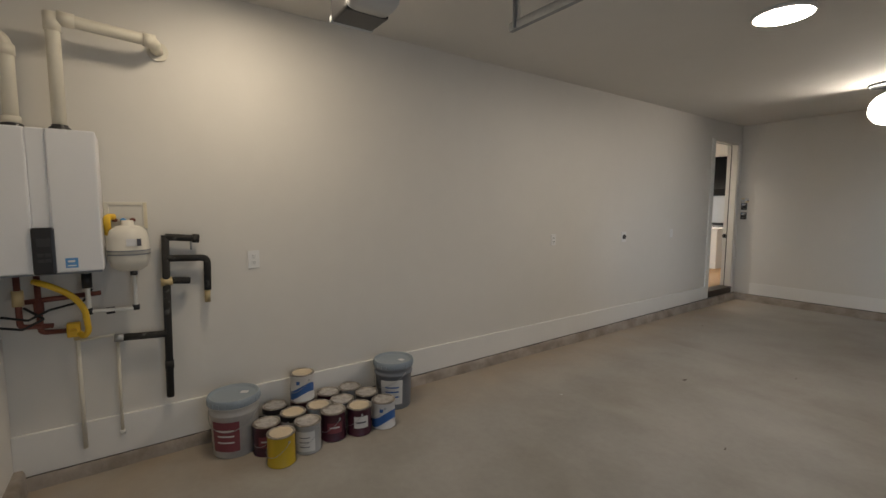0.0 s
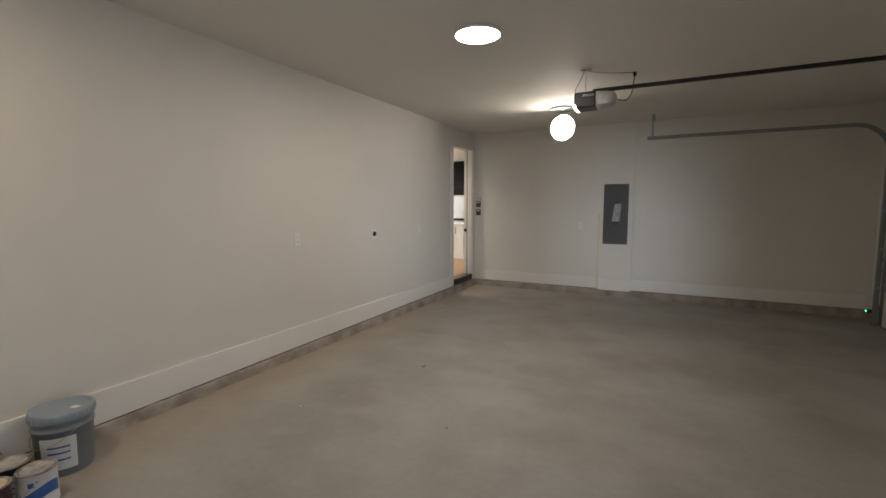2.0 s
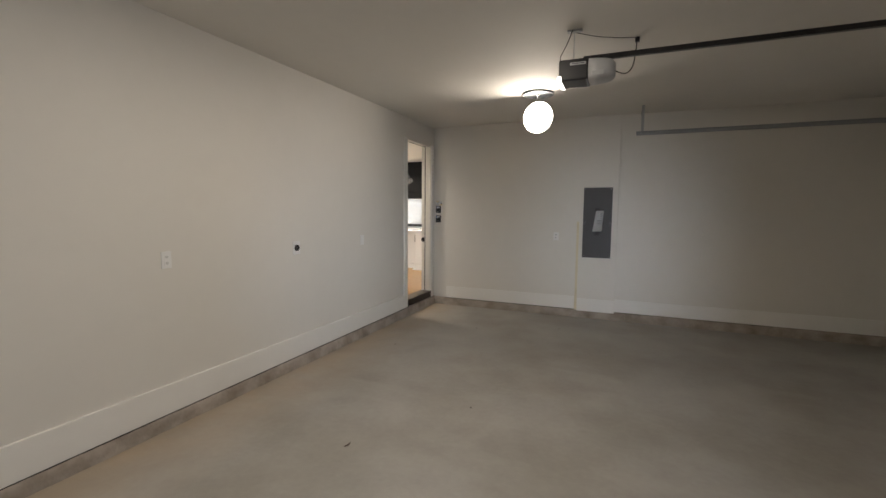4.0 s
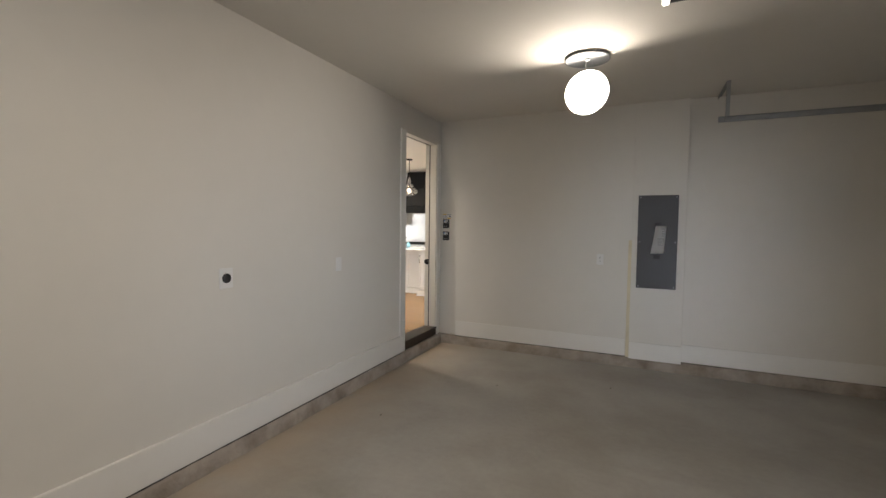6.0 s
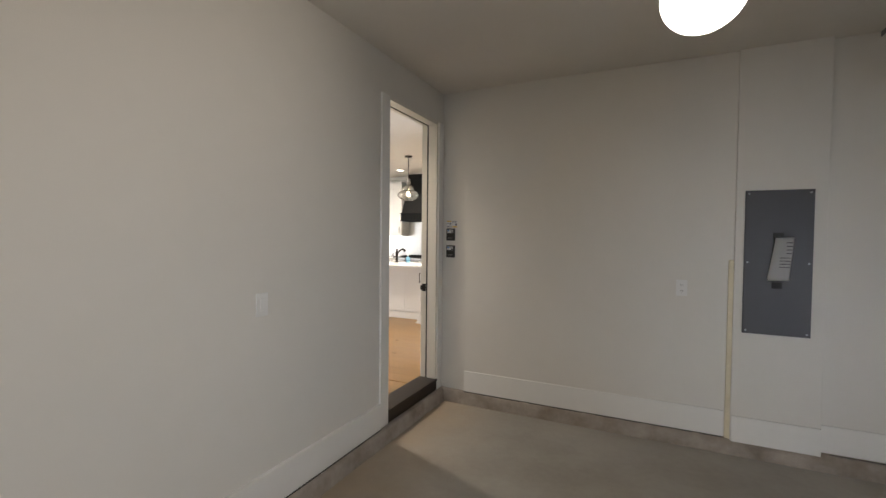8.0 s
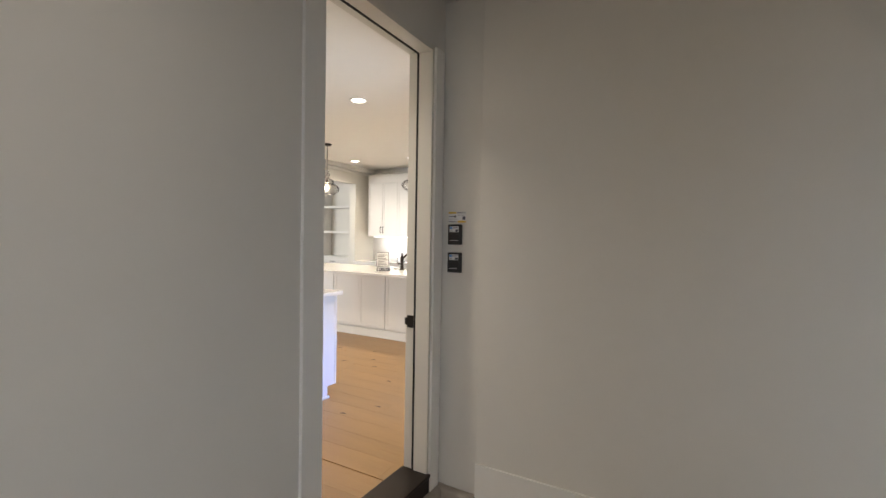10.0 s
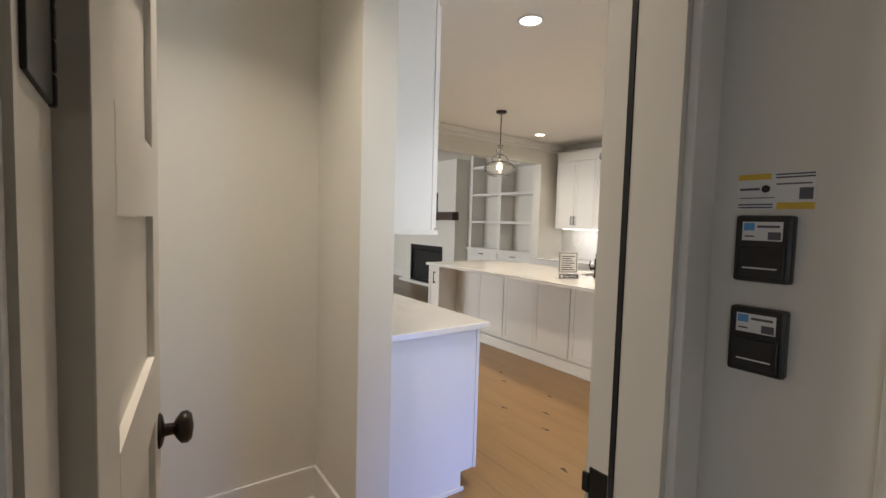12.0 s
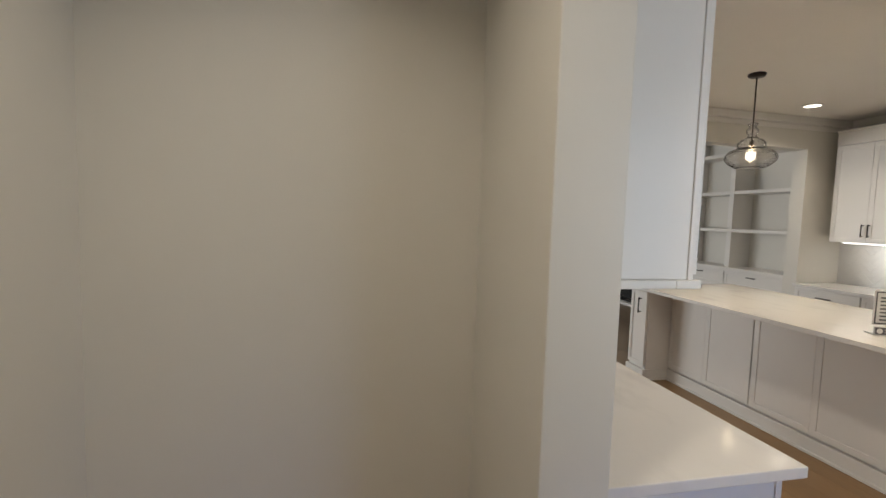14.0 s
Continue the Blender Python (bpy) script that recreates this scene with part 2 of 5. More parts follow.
def concrete():
    m = mat("garage_floor_concrete", (0.335, 0.322, 0.300), 0.60, var=0.14, scale=1.9, fine=22, bump=0.36, bscale=80,
            tint=(0.268, 0.250, 0.222), tint_at=0.57, tint_scale=1.3, rvar=0.12)
    nt = m.node_tree
    n, link = nt.nodes, nt.links.new
    b = n["Principled BSDF"]
    old = b.inputs["Base Color"].links[0].from_socket
    tc = n.new("ShaderNodeTexCoord")
    mp = n.new("ShaderNodeMapping")
    mp.inputs["Rotation"].default_value, mp.inputs["Scale"].default_value = (0, 0, 0.6), (1.0, 1.5, 1.0)
    link(tc.outputs["Object"], mp.inputs[0])
    sweep = n.new("ShaderNodeTexNoise")
    sweep.inputs["Scale"].default_value, sweep.inputs["Detail"].default_value, sweep.inputs["Distortion"].default_value = 1.1, 8, 0.7
    link(mp.outputs[0], sweep.inputs["Vector"])
    r = n.new("ShaderNodeMapRange")
    r.inputs["From Min"].default_value, r.inputs["From Max"].default_value = 0.52, 0.74
    r.inputs["To Max"].default_value = 0.30
    link(sweep.outputs["Fac"], r.inputs["Value"])
    mix = n.new("ShaderNodeMix")
    mix.data_type = "RGBA"
    mix.inputs[7].default_value = (0.47, 0.45, 0.42, 1)
    link(r.outputs[0], mix.inputs[0])
    link(old, mix.inputs[6])
    # sandy dust swept against the side wall, broken up by noise
    sep = n.new("ShaderNodeSeparateXYZ")
    link(tc.outputs["Object"], sep.inputs[0])
    d = n.new("ShaderNodeMapRange")
    d.inputs["From Min"].default_value, d.inputs["From Max"].default_value = 0.80, 0.02
    link(sep.outputs["X"], d.inputs["Value"])
    dn = n.new("ShaderNodeTexNoise")
    dn.inputs["Scale"].default_value, dn.inputs["Detail"].default_value = 3.0, 6
    link(tc.outputs["Object"], dn.inputs["Vector"])
    dm = n.new("ShaderNodeMath")
    dm.operation = "MULTIPLY"
    link(d.outputs[0], dm.inputs[0])
    link(dn.outputs["Fac"], dm.inputs[1])
    mix2 = n.new("ShaderNodeMix")
    mix2.data_type = "RGBA"
    mix2.inputs[7].default_value = (0.43, 0.32, 0.21, 1)
    link(dm.outputs[0], mix2.inputs[0])
    link(mix.outputs[2], mix2.inputs[6])
    link(mix2.outputs[2], b.inputs["Base Color"])
    return m


CONCRETE = concrete()

# ---------------------------------------------------------------- builders
def box(bm, x0, y0, z0, x1, y1, z1, bevel=0.0, m=None):
    vs = bmesh.ops.create_cube(bm, size=1)["verts"]
    for v in vs:
        v.co = Vector(((v.co.x + .5) * (x1 - x0) + x0, (v.co.y + .5) * (y1 - y0) + y0, (v.co.z + .5) * (z1 - z0) + z0))
    if bevel:
        es = list({e for v in vs for e in v.link_edges})
        out = bmesh.ops.bevel(bm, geom=es, offset=bevel, segments=2, affect="EDGES", profile=0.6)
        vs = list({v for f in out["faces"] for v in f.verts} | {v for v in vs if v.is_valid})
    if m is not None:
        for v in vs:
            v.co = m @ v.co
    return vs


def tube(bm, points, r, seg=12, caps=True):
    """A round pipe along the points."""
    pts = [Vector(p) for p in points]
    rings = []
    up = None
    for k, p in enumerate(pts):
        d = (pts[min(k + 1, len(pts) - 1)] - pts[max(k - 1, 0)]).normalized()
        if up is None or abs(up.dot(d)) > 0.98:
            up = d.orthogonal().normalized()
        side = d.cross(up).normalized()
        up = side.cross(d).normalized()
        rr = r[k] if isinstance(r, (list, tuple)) else r
        rings.append([bm.verts.new(p + rr * (math.cos(a) * side + math.sin(a) * up))
                      for a in (2 * math.pi * s / seg for s in range(seg))])
    for a, c in zip(rings, rings[1:]):
        for s in range(seg):
            f = bm.faces.new((a[s], a[(s + 1) % seg], c[(s + 1) % seg], c[s]))
            f.smooth = True
    if caps:
        bm.faces.new(list(reversed(rings[0])))
        bm.faces.new(rings[-1])


def bend(points, radius=0.05, n=5):
    """The same line of points with rounded corners."""
    pts = [Vector(p) for p in points]
    out = [pts[0]]
    for a, b, c in zip(pts, pts[1:], pts[2:]):
        r = min(radius, (b - a).length * 0.49, (c - b).length * 0.49)
        p, q = b + (a - b).normalized() * r, b + (c - b).normalized() * r
        for k in range(n + 1):
            t = k / n
            out.append((1 - t) ** 2 * p + 2 * t * (1 - t) * b + t * t * q)
    return out + [pts[-1]]


def lathe(bm, profile, seg=24, centre=(0, 0, 0), smooth=True, half=None):
    """Turns (radius, height) pairs round the z axis."""
    rings = []
    a0, a1 = half or (0, 2 * math.pi)
    closed = half is None
    count = seg if closed else seg + 1
    for r, z in profile:
        rings.append([bm.verts.new((centre[0] + max(r, 1e-4) * math.cos(a0 + (a1 - a0) * s / seg),
                                    centre[1] + max(r, 1e-4) * math.sin(a0 + (a1 - a0) * s / seg), centre[2] + z)) for s in range(count)])
    for a, c in zip(rings, rings[1:]):
        for s in range(seg):
            f = bm.faces.new((a[s], a[(s + 1) % count], c[(s + 1) % count], c[s]))
            f.smooth = smooth


def disc(bm, r, z, seg=28, centre=(0, 0)):
    bm.faces.new([bm.verts.new((centre[0] + r * math.cos(2 * math.pi * s / seg), centre[1] + r * math.sin(2 * math.pi * s / seg), z))
                  for s in range(seg)])


def mesh_of(name, bm, material):
    bmesh.ops.recalc_face_normals(bm, faces=bm.faces)
    me = bpy.data.meshes.new(name)
    bm.to_mesh(me)
    bm.free()
    me.materials.append(material)
    return me


def part(name, bm, material, parent=None, label=""):
    ob = new(name, mesh_of(name, bm, material))
    ob.parent = parent
    return tagged(ob, label)


def thing(name, m, label, category, group=""):
    ob = new(name)
    ob.empty_display_size = 0.05
    ob.matrix_basis = m
    return tagged(ob, label, category, group)


def boxes(name, rows, material, parent=None, label="", bevel=0.0):
    bm = bmesh.new()
    for row in rows:
        box(bm, *row, bevel=bevel)
    return part(name, bm, material, parent, label)


def structure(name, rows, material, label="", bevel=0.0):
    return tagged(boxes(name, rows, material, None, label, bevel), kind="structure")

# ---------------------------------------------------------------- structure: garage
Y_FAR, Y_NEAR, X_BAY, X_DOORS, Y_JOG = 7.60, -1.32, 4.05, 5.86, 1.55
DOOR_Y0, DOOR_Y1, HEAD = 6.652, 7.48, 2.58
WT = 0.16
structure("floor", [(-0.02, -1.5, -0.12, 5.98, 7.75, 0.0)], CONCRETE, "grey trowelled concrete garage floor slab with stains")
structure("ceiling", [(-0.16, -1.5, CEIL_G, 6.05, 7.75, CEIL_G + 0.12)], CEILP, "painted garage ceiling")
structure("wall_west", [(-WT, -1.5, 0.0, 0, DOOR_Y0 - 0.02, CEIL_G), (-WT, DOOR_Y0 - 0.02, HEAD + 0.02, 0, DOOR_Y1 + 0.02, CEIL_G),
                        (-WT, DOOR_Y1 + 0.02, 0.0, 0, 7.75, CEIL_G), (-WT, DOOR_Y0 - 0.02, 0.0, 0, DOOR_Y1 + 0.02, 0.115)], PAINT,
          "off-white painted garage side wall")
structure("wall_north", [(0, Y_FAR, 0, 5.98, 7.75, CEIL_G), (0.25, Y_FAR - 0.022, 0.115, 2.331, Y_FAR - 0.001, CEIL_G)], PAINT,
          "off-white painted garage end wall", bevel=0.004)
structure("wall_chase", [(2.33, Y_FAR - 0.045, 0.10, 2.845, Y_FAR - 0.001, CEIL_G)], PAINT, "furred-out wall section round the breaker panel", bevel=0.004)
structure("wall_south", [(0, -1.5, 0, 4.2, Y_NEAR, CEIL_G)], PAINT, "off-white painted garage wall beside the heater")
structure("wall_bay", [(X_BAY, Y_NEAR, 0, 4.2, -0.62, CEIL_G), (X_BAY, 1.16, 0, 4.2, Y_JOG, CEIL_G), (X_BAY, -0.62, 2.42, 4.2, 1.16, CEIL_G),
                       (4.2, Y_JOG - 0.15, 0, X_DOORS + 0.14, Y_JOG, CEIL_G)], PAINT, "painted garage wall round the open bay")
structure("wall_east", [(X_DOORS, Y_JOG, 0, 6.0, 1.85, CEIL_G), (X_DOORS, 7.0, 0, 6.0, 7.60, CEIL_G), (X_DOORS, 1.85, 2.46, 6.0, 7.0, CEIL_G)],
          PAINT, "painted garage wall round the sectional door")
structure("ground", [(-60, -60, -0.30, 60, 60, -0.125)], ASPHALT, "pale concrete driveway outside")


def curb(name, p0, p1, face, h0=0.115, h1=0.115, depth=0.046):
    """The rough stem-wall ledge under a wall; face points into the room."""
    p0, p1, face = Vector(p0), Vector(p1), Vector(face)
    n = int((p1 - p0).length / 0.04)
    bm = bmesh.new()
    rows = []
    for k in range(n + 1):
        p = p0.lerp(p1, k / n)
        h = h0 + (h1 - h0) * k / n
        row = []
        for j, (out, z) in enumerate(((-0.02, h), (depth * 0.75, h - 0.002), (depth, h - 0.014), (depth + 0.004, h * 0.5), (depth + 0.010, 0.012), (depth + 0.016, -0.02))):
            w = noise.noise(p * 7 + Vector((0, 0, j * 3.1))) * 0.006 + noise.noise(p * 26 + Vector((0, 0, j * 5.7))) * 0.004
            row.append(bm.verts.new(p + face * (out + (w if j else 0)) + Vector((0, 0, z + (w * 0.8 if 0 < j < 5 else 0)))))
        rows.append(row)
    for a, b in zip(rows, rows[1:]):
        for j in range(5):
            bm.faces.new((a[j], b[j], b[j + 1], a[j + 1])).smooth = True
    return tagged(part(name, bm, CURB, None, "rough stained concrete curb under the wall"), kind="structure")


curb("curb_west", (0, Y_NEAR, 0), (0, Y_FAR, 0), (1, 0, 0), 0.066, 0.118)
curb("curb_north", (0, Y_FAR, 0), (5.86, Y_FAR, 0), (0, -1, 0))
curb("curb_south", (0, Y_NEAR, 0), (1.6, Y_NEAR, 0), (0, 1, 0))
# shade of the gap under the end wall, put in as a black strip
structure("shadow_gap_trim", [(0.3, Y_FAR - 0.03, 0.108, 5.8, Y_FAR - 0.024, 0.114)], RUBBER,
          "black strip for the shadow gap at the foot of the wall")
# black strips that draw the shadow line between baseboard and curb
for name, p0, p1, out, h0, h1 in (("curb_joint_west", (0.0, Y_NEAR), (0.0, DOOR_Y0 - 0.112), (1, 0), 0.066, 0.1172), ("curb_joint_north", (0.25, Y_FAR), (2.29, Y_FAR), (0, -1), 0.115, 0.115)):
    far = 0.0255 if out[0] else 0.038
    bm = bmesh.new()
    ring = [[bm.verts.new((x + out[0] * d, y + out[1] * d, h + dz)) for d, dz in ((0.002, -0.006), (far, -0.006), (far, 0.0022), (0.002, 0.0022))] for (x, y), h in ((p0, h0), (p1, h1))]
    for k in range(4):
        bm.faces.new((ring[0][k], ring[0][(k + 1) % 4], ring[1][(k + 1) % 4], ring[1][k]))
    bm.faces.new(ring[0])
    bm.faces.new(ring[1])
    bmesh.ops.recalc_face_normals(bm, faces=bm.faces)
    tagged(part(name, bm, RUBBER, None, "black strip for the shadow line between baseboard and curb"), kind="structure")
structure("baseboard", [(0, Y_NEAR, 0.07, 0.023, DOOR_Y0 - 0.112, 0.305)], TRIM, "flat painted baseboard", bevel=0.003)
structure("baseboard_north", [(0.25, Y_FAR - 0.036, 0.115, 2.29, Y_FAR - 0.023, 0.305)], TRIM, "flat painted baseboard", bevel=0.003)
structure("baseboard_chase", [(2.335, Y_FAR - 0.058, 0.10, 2.845, Y_FAR - 0.046, 0.285)], TRIM, "flat painted baseboard on the furred-out wall", bevel=0.003)
structure("baseboard_east", [(2.846, Y_FAR - 0.013, 0.115, 5.8, Y_FAR - 0.001, 0.30)], TRIM, "flat painted baseboard", bevel=0.003)
bm = bmesh.new()
box(bm, 2.297, Y_FAR - 0.036, 0.10, 2.332, Y_FAR - 0.020, 1.40, bevel=0.006)
tagged(part("trim_caulk", bm, YELLOWCAULK, None, "yellowed caulk strip beside the furred-out wall"), kind="structure")

# door lining, casing, threshold
structure("door_jamb", [(-WT, DOOR_Y0 - 0.02, 0.115, 0, DOOR_Y0, HEAD + 0.02), (-WT, DOOR_Y1, 0.115, 0, DOOR_Y1 + 0.02, HEAD + 0.02), (-WT, DOOR_Y0, HEAD, 0, DOOR_Y1, HEAD + 0.02),
                        (-0.088, DOOR_Y1 - 0.012, 0.20, -0.0, DOOR_Y1, HEAD), (-0.085, DOOR_Y0, HEAD - 0.012, 0.0, DOOR_Y1, HEAD)], DOORP, "painted door lining with stops")
structure("door_casing", [(0, DOOR_Y0 - 0.11, 0.118, 0.016, DOOR_Y0 - 0.005, HEAD + 0.01), (0, DOOR_Y1 + 0.005, 0.118, 0.016, DOOR_Y1 + 0.095, HEAD + 0.01)],
          TRIM, "narrow painted door casing", bevel=0.003)
structure("weatherstrip", [(-0.100, DOOR_Y1 - 0.014, 0.22, -0.089, DOOR_Y1, HEAD), (-0.100, DOOR_Y0, HEAD - 0.014, -0.089, DOOR_Y1, HEAD)], RUBBER, "black rubber door weatherstrip")
structure("threshold", [(-0.15, DOOR_Y0, 0.118, 0.012, DOOR_Y1, 0.205), (-0.17, DOOR_Y0, 0.205, 0.02, DOOR_Y1, 0.222)], BRONZE, "dark bronze door threshold", bevel=0.003)

# ---------------------------------------------------------------- structure: house
structure("wall_alcove", [(-1.90, 6.26, FLOOR_H, -1.74, 7.466, CEIL_H), (-1.74, 6.26, FLOOR_H, -WT, 6.42, CEIL_H)], HWALL, "warm white painted hall walls")
structure("wall_stub", [(-3.4, 7.466, FLOOR_H, -1.257, 7.626, CEIL_H)], HWALL, "warm white painted wall end beside the cabinets", bevel=0.004)
structure("wall_house_south", [(-11.2, 4.0, FLOOR_H, -9.9, 4.2, CEIL_H), (-6.5, 4.0, FLOOR_H, -1.74, 4.2, CEIL_H), (-9.9, 4.0, FLOOR_H, -6.5, 4.2, 0.7),
                               (-9.9, 4.0, 2.6, -6.5, 4.2, CEIL_H), (-1.90, 4.2, FLOOR_H, -1.74, 6.26, CEIL_H)], HWALL, "warm white painted living-room wall")
structure("wall_house_west", [(-11.2, 4.2, FLOOR_H, -11.0, 12.9, CEIL_H)], HWALL, "white painted living-room wall")
structure("wall_house_north", [(-11.0, 12.492, FLOOR_H, -4.62, 12.9, CEIL_H), (-4.62, 12.63, FLOOR_H, 0.16, 12.9, CEIL_H)], HWALL, "white painted kitchen and living-room wall")
# the opening from y 8.3 to 9.6 is assumed, for the added daylight
structure("wall_house_east", [(0.0, 7.76, FLOOR_H, 0.16, 8.3, CEIL_H), (0.0, 9.6, FLOOR_H, 0.16, 12.63, CEIL_H), (0.0, 8.3, 2.25, 0.16, 9.6, CEIL_H), (-WT, 7.76, FLOOR_H, 0.0, 7.9, CEIL_H)], HWALL, "white painted kitchen wall")
structure("wall_partition", [(-4.62, 12.045, FLOOR_H, -4.46, 12.63, CEIL_H), (-4.62, 7.39, 2.572, -4.46, 12.045, CEIL_H), (-4.62, 7.39, FLOOR_H, -4.46, 7.8, 2.572)], HWALL,
          "white wall with a wide cased opening to the living room")
structure("ceiling_house", [(-11.2, 4.0, CEIL_H, 0.16, 12.9, CEIL_H + 0.12)], HCEIL, "white painted house ceiling")
structure("crown_trim", [(-4.458, 7.8, 2.83, -4.40, 12.60, CEIL_H), (-4.458, 7.8, 2.775, -4.435, 12.60, 2.83), (-4.44, 12.56, 2.83, 0, 12.628, CEIL_H), (-4.44, 12.60, 2.775, 0, 12.628, 2.83),
                         (-1.251, 7.416, 2.79, -1.203, 7.66, CEIL_H), (-1.74, 7.416, 2.79, -1.243, 7.464, CEIL_H)], WHITE, "white crown moulding", bevel=0.012)
structure("baseboard_house", [(-1.74, 6.42, FLOOR_H, -1.725, 7.466, FLOOR_H + 0.17), (-1.74, 7.451, FLOOR_H, -1.238, 7.466, FLOOR_H + 0.17),
                              (-1.253, 7.452, FLOOR_H, -1.238, 7.62, FLOOR_H + 0.17), (-1.725, 6.42, FLOOR_H, -WT, 6.435, FLOOR_H + 0.17),
                              (-11.0, 12.47, FLOOR_H, -8.93, 12.492, FLOOR_H + 0.15), (-10.99, 4.2, FLOOR_H, -10.97, 12.47, FLOOR_H + 0.15)], WHITE, "tall flat white baseboard", bevel=0.003)
structure("shoe_trim", [(-1.724, 7.434, FLOOR_H, -1.223, 7.450, FLOOR_H + 0.02), (-1.237, 7.436, FLOOR_H, -1.221, 7.62, FLOOR_H + 0.02),
                        (-1.724, 6.44, FLOOR_H, -1.708, 7.436, FLOOR_H + 0.02)], WHITE, "white shoe moulding", bevel=0.004)
structure("chimney_breast", [(-8.93, 12.15, FLOOR_H, -8.51, 12.49, CEIL_H), (-7.25, 12.15, FLOOR_H, -6.83, 12.49, CEIL_H), (-8.51, 12.15, 1.08, -7.25, 12.49, CEIL_H),
                             (-8.51, 12.15, FLOOR_H, -7.25, 12.49, FLOOR_H + 0.06)], HWALL, "white painted chimney breast")
structure("hearth_trim", [(-8.96, 12.08, FLOOR_H, -6.80, 12.148, FLOOR_H + 0.05)], WHITE, "white hearth edge", bevel=0.004)

# ---------------------------------------------------------------- kinds of things
def shaker(bm, x0, z0, x1, z1, y=0.0, rail=0.06, t=0.02, deep=0.009):
    """A framed door or panel whose face looks along -y."""
    vs = box(bm, x0, y, z0, x1, y + t, z1)
    bm.normal_update()
    front = [f for f in bm.faces if all(abs(v.co.y - y) < 1e-6 for v in f.verts) and any(v in vs for v in f.verts)]
    bmesh.ops.inset_region(bm, faces=front, thickness=rail)
    bmesh.ops.inset_region(bm, faces=front, thickness=0.003, depth=0.0)
    for v in front[0].verts:
        v.co.y += deep


def pull(parent, x, y, z, length=0.14, vertical=True, toward=-1, material=None):
    """A bar pull on two posts, standing out along y."""
    bm = bmesh.new()
    a = Vector((0, 0, length / 2)) if vertical else Vector((length / 2, 0, 0))
    c = Vector((x, y, z))
    o = Vector((0, toward * 0.030, 0))
    tube(bm, bend([c - a * 0.86, c - a * 0.86 + o, c + a * 0.86 + o, c + a * 0.86], 0.012), 0.0055, 8)
    tube(bm, [c - a + o, c + a + o], 0.006, 8)
    return part("handle", bm, material or BRONZE, parent, "slim dark metal pull")


def wall_plate(m, kind):
    """A cover plate in the xz plane, facing -y."""
    names = {"outlet": ("wall_outlet", "white duplex outlet with cover plate on the wall", "outlet"),
             "switch": ("wall_switch", "white rocker switch plate on the wall", "switch"),
             "round": ("dryer_outlet", "round black heavy-duty receptacle in a white plate", "outlet")}[kind]
    th = thing(names[0], m, names[1], names[2])
    w, h = (0.050, 0.065) if kind == "round" else (0.037, 0.060)
    boxes("cover_plate", [(-w, -0.007, -h, w, 0, h)], PLASTICW, th, bevel=0.003)
    if kind == "outlet":
        for z in (-0.022, 0.022):
            face = boxes("socket_face", [(-0.017, -0.010, z - 0.015, 0.017, -0.006, z + 0.015)], PLASTICW, th, bevel=0.002)
            boxes("slot", [(-0.008, -0.0108, z - 0.004, -0.005, -0.0095, z + 0.007), (0.005, -0.0108, z - 0.004, 0.008, -0.0095, z + 0.006),
                           (-0.002, -0.0108, z - 0.011, 0.002, -0.0095, z - 0.007)], RUBBER, face, "dark slots")
    elif kind == "switch":
        boxes("rocker", [(-0.016, -0.011, -0.033, 0.016, -0.006, 0.033)], PLASTICW, th, bevel=0.002)
    else:
        bm = bmesh.new()
        lathe(bm, [(0.001, 0.0), (0.028, 0.0), (0.031, 0.002), (0.031, 0.010), (0.029, 0.013), (0.026, 0.0105), (0.001, 0.009)], 28)
        for v in bm.verts:
            v.co = Vector((v.co.x, -0.004 - v.co.z, v.co.y))
        part("receptacle", bm, PLASTICB, th, "black round receptacle")
    return th


WESTWALL = lambda y, z, x=0.0: Matrix.Translation((x, y, z)) @ pose(0, 0, 0, 0, 0, 90)


def faceplate(y, z, kind):
    return wall_plate(WESTWALL(y, z), kind)


faceplate(-0.055, 1.19, "outlet")
faceplate(3.00, 1.195, "outlet")
faceplate(4.315, 1.178, "round")
faceplate(5.465, 1.187, "switch")
wall_plate(pose(2.005, Y_FAR - 0.023, 1.18), "outlet")

# ---------------------------------------------------------------- garage: breaker panel, controls
pan = thing("breaker_panel", pose(2.576, Y_FAR - 0.046, 1.388), "dark grey flush breaker panel cover screwed to the wall", "breaker panel")
boxes("cover", [(-0.193, -0.012, -0.5, 0.193, 0, 0.5)], PANELG, pan, bevel=0.003)
for sx in (-0.172, 0.172):
    for sz in (-0.478, 0.0, 0.478):
        bm = bmesh.new()
        lathe(bm, [(0.001, 0.004), (0.0045, 0.0035), (0.0065, 0.0015), (0.0065, 0)], 12)
        for v in bm.verts:
            v.co = Vector((v.co.x + sx, -0.012 - v.co.z, v.co.y + sz))
        part("screw", bm, STEEL, pan, "bright steel screw")
for z, nm in ((0.185, "upper"), (-0.155, "lower")):
    boxes("latch", [(-0.03, -0.017, z - 0.022, 0.03, -0.011, z + 0.022)], RUBBER, pan, "black latch plate", bevel=0.002)
sheet = thing("panel_schedule_sheet", pose(2.60, Y_FAR - 0.046, 1.40), "creased white printed sheet tucked on the breaker panel", "paper")
bm = bmesh.new()
co = [(-0.040, -0.030, 0.160), (0.062, -0.022, 0.165), (0.040, -0.020, -0.13), (-0.085, -0.026, -0.135)]
grid = 8
vs = [[None] * (grid + 1) for _ in range(grid + 1)]
